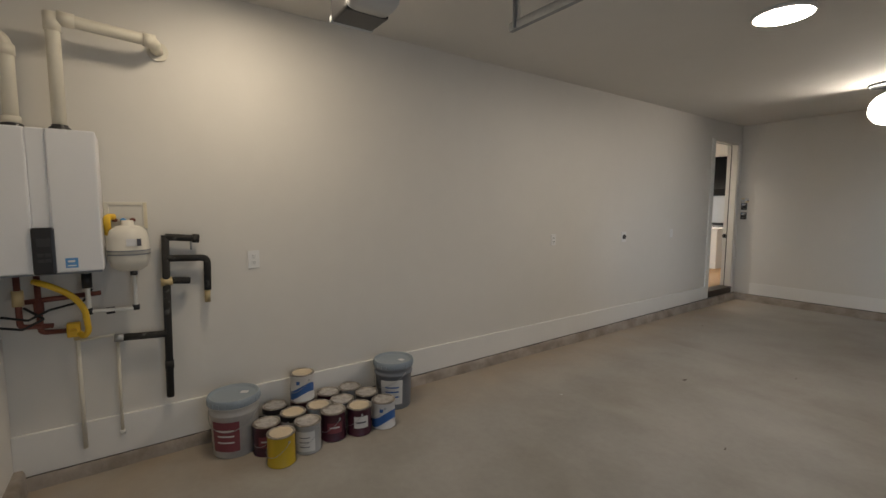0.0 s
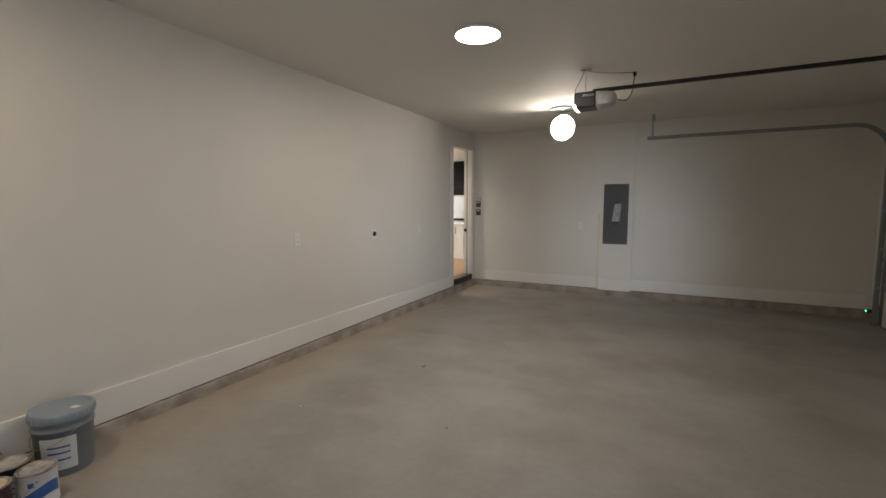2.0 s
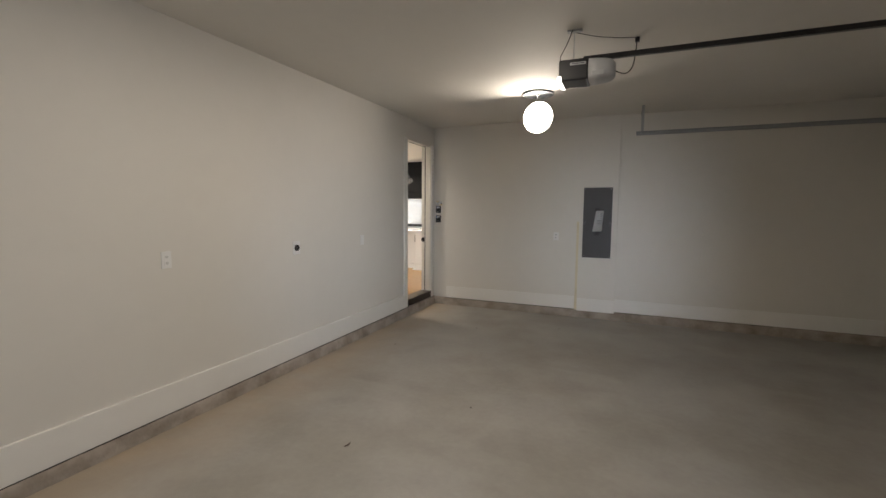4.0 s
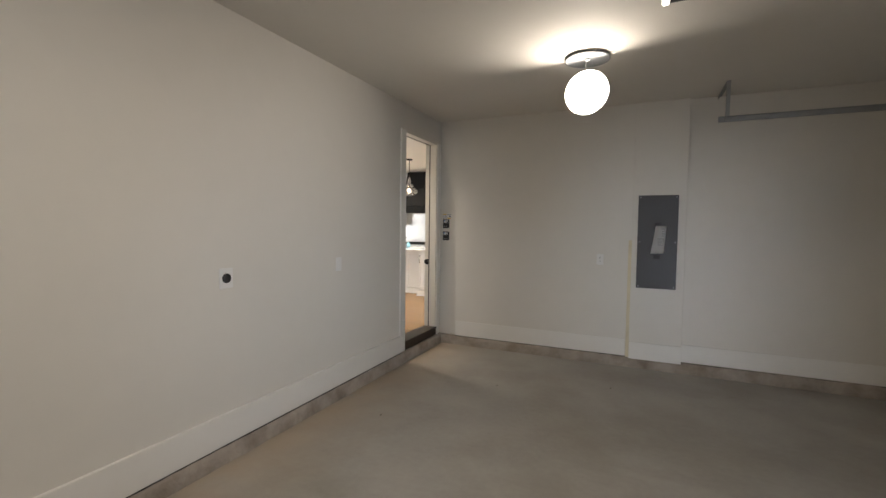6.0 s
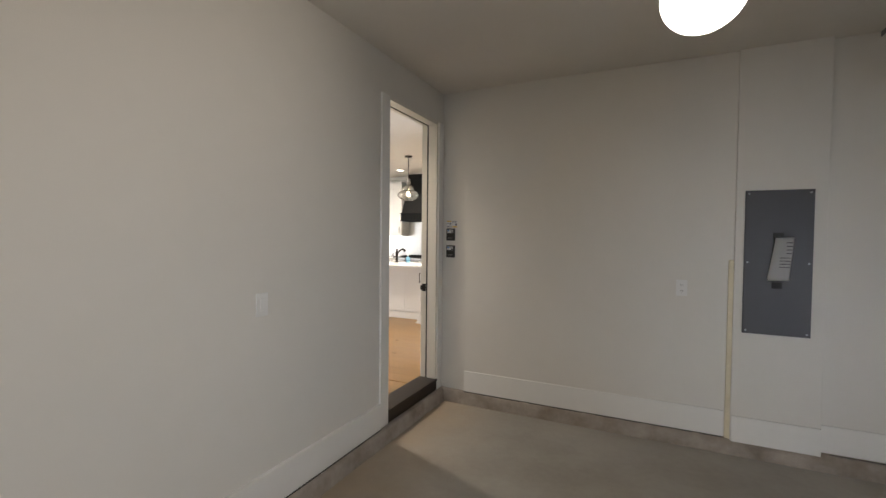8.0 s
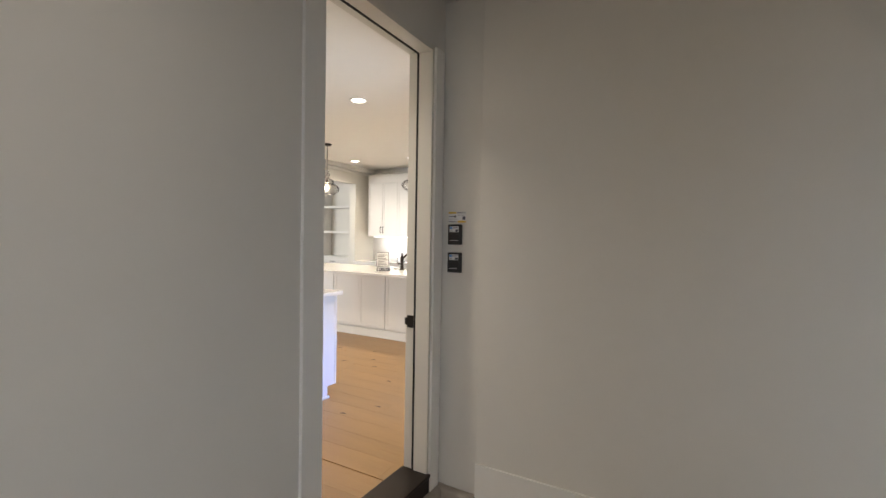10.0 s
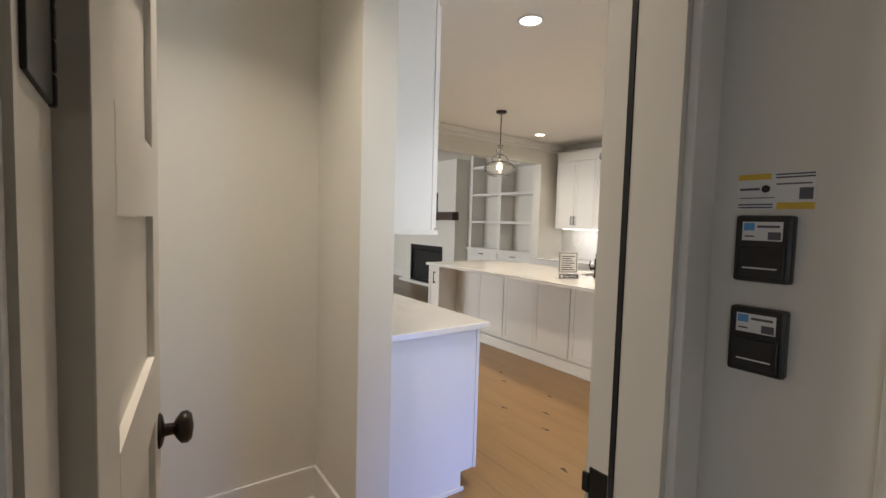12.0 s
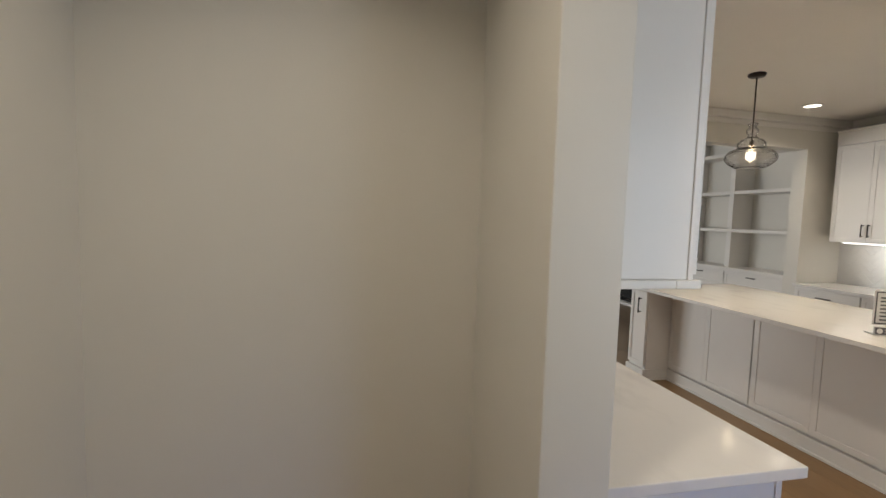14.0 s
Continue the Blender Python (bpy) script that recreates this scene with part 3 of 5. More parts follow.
for a in range(grid + 1):
    for b in range(grid + 1):
        u, v = a / grid, b / grid
        p = (Vector(co[0]) * (1 - u) + Vector(co[1]) * u) * (1 - v) + (Vector(co[3]) * (1 - u) + Vector(co[2]) * u) * v
        p.y -= 0.010 * math.sin(u * 3.1) * math.sin(v * 3.1) + 0.002 * math.sin(7 * u + 4 * v)
        vs[a][b] = bm.verts.new(p)
for a in range(grid):
    for b in range(grid):
        bm.faces.new((vs[a][b], vs[a + 1][b], vs[a + 1][b + 1], vs[a][b + 1])).smooth = True
bmesh.ops.solidify(bm, geom=bm.faces, thickness=0.0008)
part("sheet", bm, PAPER, sheet)
bm = bmesh.new()
a, b, c = (bm.verts.new(p) for p in ((-0.042, -0.034, 0.162), (0.012, -0.044, 0.135), (-0.075, -0.040, -0.09)))
d = bm.verts.new((-0.02, -0.046, 0.05))
bm.faces.new((a, b, d))
bm.faces.new((a, d, c))
bmesh.ops.solidify(bm, geom=bm.faces, thickness=0.0008)
part("folded_corner", bm, PAPER, sheet, "turned-over corner of the sheet")
rows = [(0.018, -0.042, 0.125 - k * 0.024, 0.052 - k * 0.002, -0.0405, 0.130 - k * 0.024) for k in range(4)] + \
       [(-0.02, -0.0425, 0.022 - k * 0.021, 0.046 - k * 0.002, -0.041, 0.026 - k * 0.021) for k in range(4)]
boxes("printed_lines", rows, INK, sheet, "grey lines of print")

for z, nm in ((1.565, "upper"), (1.407, "lower")):
    th = thing("door_control", pose(0.092, Y_FAR, z), "black wall control for the garage door with a small sticker", "wall control", "door controls by the house door")
    boxes("housing", [(-0.042, -0.022, -0.057, 0.042, 0, 0.057)], PLASTICB, th, bevel=0.006)
    boxes("push_bar", [(-0.034, -0.025, -0.048, 0.034, -0.021, 0.004)], PLASTICB, th, bevel=0.003)
    st = boxes("sticker", [(-0.030, -0.0236, 0.014, 0.028, -0.0222, 0.046)], PAPER, th, "white printed sticker")
    boxes("sticker_block", [(-0.028, -0.0242, 0.031, -0.012, -0.0234, 0.044)], BINK, st, "blue block")
    boxes("sticker_print", [(-0.008, -0.0242, 0.036, 0.024, -0.0234, 0.040), (-0.026, -0.0242, 0.020, -0.012, -0.0234, 0.0225), (0.008, -0.0242, 0.016, 0.026, -0.0234, 0.029)], INK, st, "grey print")
    boxes("lettering_bar", [(-0.026, -0.0258, -0.034, 0.024, -0.0248, -0.0315)], PAPER, th, "pale bar of lettering")
lab = thing("safety_label", pose(0.098, Y_FAR, 1.664), "white and yellow printed safety label stuck on the wall", "label")
boxes("backing", [(-0.055, -0.001, -0.031, 0.055, 0, 0.031)], PAPER, lab)
boxes("yellow_block", [(-0.055, -0.0018, 0.020, -0.006, -0.0009, 0.030)], YINK, lab, "yellow warning block")
boxes("yellow_block", [(0.004, -0.0018, -0.031, 0.055, -0.0009, -0.020)], YINK, lab, "yellow warning block")
boxes("print", [(0.0, -0.0018, 0.021, 0.053, -0.0009, 0.0235), (0.0, -0.0018, 0.026, 0.053, -0.0009, 0.0285), (-0.053, -0.0018, -0.024, -0.002, -0.0009, -0.0215), (-0.053, -0.0018, -0.029, -0.002, -0.0009, -0.0265),
                (-0.052, -0.0018, 0.002, -0.022, -0.0009, 0.006), (0.002, -0.0018, 0.010, 0.05, -0.0009, 0.0125), (0.034, -0.0018, -0.015, 0.052, -0.0009, 0.004), (-0.052, -0.0018, -0.012, 0.0, -0.0009, -0.0105)], INK, lab, "grey lines of print")
bm = bmesh.new()
disc(bm, 0.0065, 0, 16)
for v in bm.verts:
    v.co = Vector((v.co.x - 0.013, -0.0019, v.co.y + 0.004))
part("emblem", bm, RUBBER, lab, "round black emblem")

# ---------------------------------------------------------------- garage: ceiling lights
for x, y, shine in ((1.965, 3.02, DISC), (0.82, -0.12, DISC3)):
    th = thing("ceiling_disc_light", pose(x, y, CEIL_G), "lit round flush LED ceiling light", "ceiling light", "garage ceiling lights")
    bm = bmesh.new()
    lathe(bm, [(0.16, 0.0), (0.185, -0.001), (0.187, -0.014), (0.180, -0.024), (0.172, -0.026)], 48)
    part("trim_ring", bm, PLASTICW, th, "white trim ring")
    bm = bmesh.new()
    lathe(bm, [(0.1725, -0.024), (0.12, -0.028), (0.05, -0.030), (0.0, -0.0305)], 48)
    part("diffuser", bm, shine, th, "glowing opal diffuser")

base = thing("light_mounting_plate", pose(1.985, 6.04, CEIL_G), "grey round metal mounting plate on the ceiling", "mounting plate")
bm = bmesh.new()
lathe(bm, [(0.0, -0.001), (0.155, -0.001), (0.170, -0.004), (0.172, -0.022), (0.164, -0.024), (0.160, -0.012), (0.03, -0.010), (0.0, -0.010)], 48)
part("plate", bm, DKSTEEL, base)
bm = bmesh.new()
lathe(bm, [(0.0, -0.010), (0.022, -0.010), (0.020, -0.024), (0.0, -0.025)], 16)
part("junction_hub", bm, PLASTICG, base)
C0 = Vector((1.978, 6.085, 2.622))
NORM = Vector((-0.165, -0.985, -0.03)).normalized()
hang = thing("hanging_disc_light", Matrix.Translation(C0) @ NORM.to_track_quat("Z", "Y").to_matrix().to_4x4(), "lit LED disc light hanging by its wire from a plate", "ceiling light")
bm = bmesh.new()
lathe(bm, [(0.0, -0.026), (0.150, -0.026), (0.166, -0.020)], 48)
part("housing", bm, PLASTICW, hang, "white plastic back housing")
bm = bmesh.new()
lathe(bm, [(0.166, -0.020), (0.174, -0.016), (0.176, -0.004), (0.170, 0.0), (0.166, -0.001)], 48)
part("rim", bm, DISCRIM, hang, "glowing translucent rim")
bm = bmesh.new()
lathe(bm, [(0.168, -0.0005), (0.12, 0.004), (0.05, 0.006), (0.0, 0.0065)], 48)
part("diffuser", bm, DISC2, hang, "glowing opal diffuser")
bm = bmesh.new()
inv = hang.matrix_basis.inverted()
tube(bm, [inv @ Vector(p) for p in ((1.972, 6.075, 2.862), (1.968, 6.085, 2.83), (1.974, 6.09, 2.80), (1.976, 6.092, 2.785))], 0.003, 6)
part("wire", bm, PLASTICW, hang, "thin white wire")

# ---------------------------------------------------------------- garage: openers and tracks
def opener(x, y, rail_end, label, lens=LENS):
    th = thing("garage_door_opener", pose(x, y, 2.492) @ Matrix.Scale(0.80, 4), label, "door opener", "garage door openers")
    top = 0.386 / 0.80
    bm = bmesh.new()
    box(bm, 0.0, -0.145, 0.0, 0.255, 0.145, 0.185, bevel=0.016)
    part("motor_housing", bm, PLASTICB, th, "dark brown-black motor housing")
    bm = bmesh.new()
    prof = [(0.256, 0.150, 0.0), (0.33, 0.150, 0.004), (0.40, 0.140, 0.010), (0.45, 0.115, 0.022), (0.475, 0.075, 0.045)]
    rings = []
    for px, hw, lift in prof:
        ring = []
        for k in range(20):
            a = 2 * math.pi * k / 20
            ca, sa = math.cos(a), math.sin(a)
            ring.append(bm.verts.new((px, hw * math.copysign(abs(ca) ** 0.45, ca), 0.093 + (0.096 - lift) * math.copysign(abs(sa) ** 0.45, sa))))
        rings.append(ring)
    for a, b in zip(rings, rings[1:]):
        for k in range(20):
            bm.faces.new((a[k], a[(k + 1) % 20], b[(k + 1) % 20], b[k])).smooth = True
    bm.faces.new(rings[0])
    bm.faces.new(rings[-1])
    body = part("end_cover", bm, PLASTICG, th, "light grey rounded end cover")
    boxes("button_strip", [(0.29, -0.1515, 0.022, 0.39, -0.146, 0.060)], STEEL, body, "grey button strip", bevel=0.002)
    boxes("lens", [(-0.010, -0.150, -0.005, 0.026, 0.150, 0.042)], lens, th, "light lens", bevel=0.012)
    boxes("name_plate", [(0.10, -0.1475, 0.128, 0.235, -0.1445, 0.152)], PLASTICG, th, "pale name plate", bevel=0.001)
    boxes("name_bar", [(0.112, -0.1482, 0.137, 0.223, -0.1474, 0.144)], INK, th, "dark bar of lettering")
    boxes("hanger_strap", [(0.11, -0.018, 0.18, 0.114, 0.018, top - 0.004), (0.09, -0.05, 0.185, 0.19, 0.05, 0.190), (0.05, -0.02, top - 0.019, 0.18, 0.02, top)], STEEL, th, "perforated steel hanger strap")
    bm = bmesh.new()
    L = (rail_end - x) / 0.80
    box(bm, 0.20, -0.022, 0.192, L, 0.022, 0.235, bevel=0.004)
    part("rail", bm, PLASTICB, th, "black steel drive rail")
    bm = bmesh.new()
    tube(bm, bend([(0.02, -0.12, 0.15), (0.0, -0.10, 0.22), (0.05, -0.04, 0.34), (0.10, -0.03, top - 0.006)], 0.05), 0.0035, 6)
    tube(bm, bend([(0.12, 0.05, top - 0.006), (0.30, 0.2, top - 0.013), (0.50, 0.33, top - 0.006), (0.64, 0.385, top - 0.002)], 0.05), 0.003, 6)
    tube(bm, bend([(0.46, 0.05, 0.10), (0.56, 0.22, 0.10), (0.62, 0.35, 0.20), (0.645, 0.385, top - 0.02)], 0.12), 0.005, 8)
    part("power_cord", bm, RUBBER, th, "black power cord looping to the ceiling")
    boxes("plug", [(0.625, 0.365, top - 0.044, 0.665, 0.405, top)], PLASTICB, th, "black plug in a ceiling socket", bevel=0.004)
    return th


opener(2.475, 4.385, 5.76, "black and grey garage door opener on a black rail")
opener(0.935, 0.285, 4.02, "black and grey garage door opener above the cart bay", PLASTICG)


def track(y, x_end, x_door, z, brace, foot=True):
    """A galvanised roller track with its hanger; it runs along x and turns down at the door."""
    th = thing("door_track", pose(x_end, y, z), "galvanised steel garage door track with ceiling hanger", "door track", "garage door tracks")
    L = x_door - x_end
    R = 0.36
    centre = [(0, 0), (L - R, 0)] + [(L - R + R * math.sin(a), -R + R * math.cos(a)) for a in (k * math.pi / 16 for k in range(1, 9))] + ([(L, -z)] if foot else [])
    bm = bmesh.new()
    sect = [(-0.024, -0.008), (-0.024, 0.022), (0.024, 0.022), (0.024, -0.008), (0.010, -0.012), (-0.008, -0.012), (-0.024, -0.008)]
    rows = []
    for k, (px, pz) in enumerate(centre):
        q, r = centre[max(k - 1, 0)], centre[min(k + 1, len(centre) - 1)]
        d = Vector((r[0] - q[0], r[1] - q[1])).normalized()
        nx, nz = -d.y, d.x
        rows.append([bm.verts.new((px + nx * s, w, pz + nz * s)) for s, w in sect])
    for a, b in zip(rows, rows[1:]):
        for k in range(len(sect) - 1):
            bm.faces.new((a[k], b[k], b[k + 1], a[k + 1]))
    bmesh.ops.remove_doubles(bm, verts=bm.verts, dist=1e-5)
    part("channel", bm, DKSTEEL, th, "grey steel channel")
    H = CEIL_G - z
    boxes("hanger", [(0.055, -0.004, -0.02, 0.085, 0.0, H - 0.01), (0.052, -0.03, -0.02, 0.056, 0.0, H - 0.01)], STEEL, th, "punched angle-iron hanger")
    boxes("brace", [(0.055, 0.0, H - 0.034, 0.059, brace, H - 0.002), (0.059, 0.0, H - 0.006, 0.088, brace, H - 0.002)], DKSTEEL, th, "punched angle-iron brace")
    boxes("bolt", [(0.06, 0.0, -0.012, 0.076, 0.012, 0.004)], STEEL, th, bevel=0.003)
    return th


t1 = track(7.075, 3.03, 5.745, 2.535, 0.52)
boxes("jamb_angle", [(2.76, 0.02, -2.535, 2.80, 0.026, -0.10), (2.795, -0.04, -2.535, 2.80, 0.026, -0.10)], STEEL, t1, "galvanised jamb angle")
for z in (0.25, 0.85, 1.45, 2.0):
    boxes("track_bracket", [(2.715, 0.0, z - 2.56, 2.80, 0.05, z - 2.51)], STEEL, t1, bevel=0.003)
track(1.165, 1.215, 4.0, 2.60, 0.12)

gd = thing("garage_door", pose(5.80, 4.42, 0), "closed white sectional garage door with dark struts", "garage door")
for k in range(5):
    bm = bmesh.new()
    box(bm, 0, -2.60, 0.012 + k * 0.488, 0.045, 2.60, 0.012 + (k + 1) * 0.488 - 0.006, bevel=0.004)
    for j in range(8):
        box(bm, -0.004, -2.55 + j * 0.64, 0.07 + k * 0.488, 0.001, -2.55 + j * 0.64 + 0.56, 0.44 + k * 0.488, bevel=0.003)
    part("door_section", bm, GDOOR, gd)
for z in (0.722, 1.205, 1.67, 2.40):
    bm = bmesh.new()
    box(bm, -0.05, -2.58, z - 0.012, 0.0, 2.60, z - 0.006)
    box(bm, -0.05, -2.58, z - 0.012, -0.045, 2.60, z + 0.018)
    part("strut", bm, DKSTEEL, gd, "dark steel reinforcing strut")
for z in (0.49, 0.98, 1.466, 1.95):
    bm = bmesh.new()
    box(bm, -0.012, 2.52, z - 0.03, 0.0, 2.60, z + 0.03, bevel=0.002)
    tube(bm, [(-0.05, 2.56, z), (-0.05, 2.655, z)], 0.006, 8)
    tube(bm, [(-0.05, 2.640, z), (-0.05, 2.665, z)], 0.022, 12)
    part("roller_hinge", bm, STEEL, gd, "steel hinge with roller")
boxes("bottom_seal", [(0.0, -2.60, 0, 0.04, 2.60, 0.014)], RUBBER, gd, "black rubber bottom seal")
sh = thing("torsion_shaft", pose(5.78, 4.42, 2.62), "steel torsion shaft with cable drum above the door", "torsion shaft")
bm = bmesh.new()
tube(bm, [(0, -2.72, 0), (0, 2.72, 0)], 0.013, 10)
part("shaft", bm, STEEL, sh)
bm = bmesh.new()
tube(bm, [(0, 2.58, 0), (0, 2.60, 0), (0, 2.605, 0), (0, 2.66, 0), (0, 2.665, 0), (0, 2.68, 0)], [0.062, 0.062, 0.05, 0.05, 0.062, 0.062], 24)
part("cable_drum", bm, DKSTEEL, sh, "grey cast cable drum")
boxes("end_bearing_plate", [(-0.05, 2.70, -0.10, 0.06, 2.706, 0.08)], STEEL, sh)
boxes("centre_bracket", [(-0.02, 2.10, -0.05, 0.06, 2.13, 0.16)], STEEL, sh, bevel=0.002)
se = thing("safety_sensor", pose(5.69, 7.10, 0.16), "small black door safety sensor with a green light", "sensor")
boxes("sensor_body", [(-0.02, -0.03, 0, 0.03, 0.05, 0.045)], PLASTICB, se, bevel=0.005)
boxes("indicator", [(-0.026, 0.0, 0.015, -0.019, 0.016, 0.030)], GREEN, se, "green indicator light", bevel=0.002)
boxes("bracket", [(0.03, 0.0, 0, 0.06, 0.004, 0.04), (0.03, 0, -0.16, 0.034, 0.03, 0.02)], STEEL, se)

# ---------------------------------------------------------------- house door
dr = thing("door_slab", pose(-WT - 0.008, 6.681, 0.20, 0, 0, -6.9), "white five-panel door standing open into the hall", "door")
bm = bmesh.new()
W, T, H, ST = 0.704, 0.044, 2.36, 0.128
PANELS = [(0.198 + k * 0.445, 0.501 + k * 0.445) for k in range(5)]
box(bm, -ST, -T, 0, 0, 0, H, bevel=0.002)
box(bm, -W, -T, 0, -W + ST, 0, H, bevel=0.002)
edges = [0.0] + [z for p in PANELS for z in p] + [H]
for z0, z1 in zip(edges[0::2], edges[1::2]):
    box(bm, -W + ST, -T, z0, -ST, 0, z1)
part("frame", bm, DOORP, dr)
for z0, z1 in PANELS:
    bm = bmesh.new()
    box(bm, -W + ST - 0.002, -T + 0.013, z0 - 0.002, 0.002 - ST, -0.013, z1 + 0.002)
    part("panel", bm, DOORP, dr, "recessed flat panel")
bm = bmesh.new()
lathe(bm, [(0.001, 0.0), (0.033, 0.0), (0.033, 0.004), (0.026, 0.009), (0.012, 0.012), (0.011, 0.030), (0.020, 0.036), (0.030, 0.046), (0.031, 0.058), (0.024, 0.068), (0.001, 0.072)], 24)
for v in bm.verts:
    v.co = Vector((-W + 0.055 + v.co.x, v.co.z, 0.889 + v.co.y * 1.25))
part("knob", bm, BRONZE, dr, "dark bronze egg-shaped knob on a round rose")
inv = dr.matrix_basis.inverted()
for z in (0.45, 1.06, 1.688, 2.27):
    bm = bmesh.new()
    box(bm, -0.140, DOOR_Y0 - 0.001, z, -0.022, DOOR_Y0 + 0.004, z + 0.15, bevel=0.0018)
    for k in range(5):
        box(bm, -0.157, DOOR_Y0 - 0.006, z + 0.0302 * k, -0.145, DOOR_Y0 + 0.006, z + 0.0302 * k + 0.029, bevel=0.003)
    bmesh.ops.transform(bm, matrix=inv, verts=bm.verts)
    part("hinge", bm, BLACK, dr, "black butt hinge")
structure("strike_plate", [(-0.150, DOOR_Y1 - 0.0035, 1.03, -0.110, DOOR_Y1 + 0.001, 1.10), (-0.165, DOOR_Y1 - 0.006, 1.045, -0.15, DOOR_Y1 + 0.001, 1.085)], BLACK, "black door strike plate", bevel=0.001)

# ---------------------------------------------------------------- kitchen: cabinets by the hall
nc = thing("base_cabinet", pose(-1.378, 7.628, FLOOR_H), "white base cabinet with plain end panel", "base cabinet")
boxes("body", [(-1.15, 0, 0.10, 0, 0.575, 0.865), (-1.15, 0, 0, 0, 0.495, 0.10)], WHITE, nc, bevel=0.001)
boxes("face_frame", [(-1.15, 0.575, 0.10, 0.004, 0.595, 0.865)], WHITE, nc, bevel=0.002)
boxes("toe_moulding", [(0.0, 0, 0, 0.012, 0.509, 0.02)], WHITE, nc, bevel=0.003)
for k in range(2):
    bm = bmesh.new()
    shaker(bm, 0.03 + k * 0.56, 0.12, 0.57 + k * 0.56, 0.85)
    for v in bm.verts:
        v.co = Vector((-v.co.x, 0.615 - v.co.y, v.co.z))
    d = part("door", bm, WHITE, nc)
    pull(d, -0.10 - k * 0.9, 0.615, 0.75, toward=1)
ct = thing("countertop", pose(-1.378, 7.628, FLOOR_H + 0.866), "white veined quartz countertop slab", "countertop")
boxes("slab", [(-1.16, 0.0, 0, 0.037, 0.634, 0.032)], QUARTZ, ct, bevel=0.004)
uc = thing("upper_cabinet", pose(-1.416, 7.628, 1.557), "tall white wall cabinet with crown moulding", "wall cabinet")
boxes("body", [(-1.15, 0, 0, 0, 0.290, 1.10)], WHITE, uc, bevel=0.002)
boxes("face_frame", [(-1.15, 0.290, 0.0, 0.004, 0.305, 1.10)], WHITE, uc, bevel=0.002)
for k in range(3):
    bm = bmesh.new()
    shaker(bm, 0.01 + k * 0.38, 0.012, 0.375 + k * 0.38, 1.085)
    for v in bm.verts:
        v.co = Vector((-v.co.x, 0.326 - v.co.y, v.co.z))
    d = part("door", bm, WHITE, uc)
    pull(d, -0.05 - k * 0.38, 0.326, 0.12, toward=1)
boxes("light_rail", [(-1.15, 0.25, -0.022, 0.014, 0.322, 0.0), (-0.02, 0.0, -0.022, 0.014, 0.25, 0.0)], WHITE, uc, bevel=0.003)
boxes("crown", [(-1.15, 0, 1.10, 0.012, 0.335, 1.20), (-1.15, 0, 1.20, 0.035, 0.36, 1.25), (-1.15, 0, 1.25, 0.065, 0.39, 1.348)], WHITE, uc, bevel=0.008)

# ---------------------------------------------------------------- kitchen: island
IX0, IX1, IY = -4.366, -1.262, 10.155
isl = thing("kitchen_island", pose(0, 0, FLOOR_H), "long white island with panelled seating side", "island")
IF = 9.905              # front of the end cabinets
SX0, SX1, SY0, SY1 = -2.62, -1.88, 10.70, 11.00
boxes("body", [(IX0 + 0.02, IY + 0.035, 0, IX1 - 0.02, 11.06, 0.64), (IX0 + 0.02, IY + 0.035, 0.64, SX0 - 0.02, 11.06, 0.865), (SX1 + 0.02, IY + 0.035, 0.64, IX1 - 0.02, 11.06, 0.865),
               (SX0 - 0.02, IY + 0.035, 0.64, SX1 + 0.02, SY0 - 0.02, 0.865), (SX0 - 0.02, SY1 + 0.02, 0.64, SX1 + 0.02, 11.06, 0.865)], WHITE, isl)
for x0, x1 in ((IX0, IX0 + 0.245), (IX1 - 0.245, IX1)):
    boxes("end_cabinet", [(x0, IF, 0.0, x1, IY + 0.05, 0.865)], WHITE, isl, bevel=0.002)
    bm = bmesh.new()
    shaker(bm, x0 + 0.006, 0.13, x1 - 0.006, 0.855, y=IF - 0.022, rail=0.05)
    d = part("door", bm, WHITE, isl)
    pull(d, (x0 + 0.036) if x1 > -2 else (x0 + 0.16), IF - 0.022, 0.72, 0.15)
xs = [IX0 + 0.245, -3.695, -3.232, -2.767, -2.307, -1.915, IX1 - 0.245]
for k, (a, b) in enumerate(zip(xs, xs[1:])):
    bm = bmesh.new()
    shaker(bm, a + (0.006 if k % 2 == 0 else 0.0010), 0.118, b - (0.006 if k % 2 == 1 else 0.0010), 0.858, y=IY, rail=0.062, deep=0.0045)
    part("panel", bm, WHITE, isl)
# black strips behind the panel gaps stand in for their deep shade
for x in xs[2:5:2]:
    boxes("gap_backing", [(x - 0.012, IY + 0.026, 0.11, x + 0.012, IY + 0.034, 0.86)], RUBBER, isl, "black strip for the shade in the gap between panels")
boxes("base_moulding", [(IX0 + 0.24, IY - 0.014, 0, IX1 - 0.24, IY + 0.018, 0.105), (IX0 - 0.008, IF - 0.034, 0, IX0 + 0.257, IF, 0.105), (IX1 - 0.257, IF - 0.034, 0, IX1 + 0.008, IF, 0.105),
                        (IX0 + 0.245, IF, 0, IX0 + 0.257, IY, 0.105), (IX1 - 0.257, IF, 0, IX1 - 0.245, IY, 0.105)], WHITE, isl, bevel=0.003)
boxes("shoe_moulding", [(IX0 + 0.255, IY - 0.030, 0, IX1 - 0.255, IY - 0.015, 0.02), (IX0 - 0.02, IF - 0.050, 0, IX0 + 0.272, IF - 0.035, 0.02), (IX1 - 0.272, IF - 0.050, 0, IX1 + 0.02, IF - 0.035, 0.02),
                        (IX0 + 0.258, IF - 0.034, 0, IX0 + 0.272, IY - 0.03, 0.02), (IX1 - 0.272, IF - 0.034, 0, IX1 - 0.258, IY - 0.03, 0.02)], WHITE, isl, bevel=0.004)
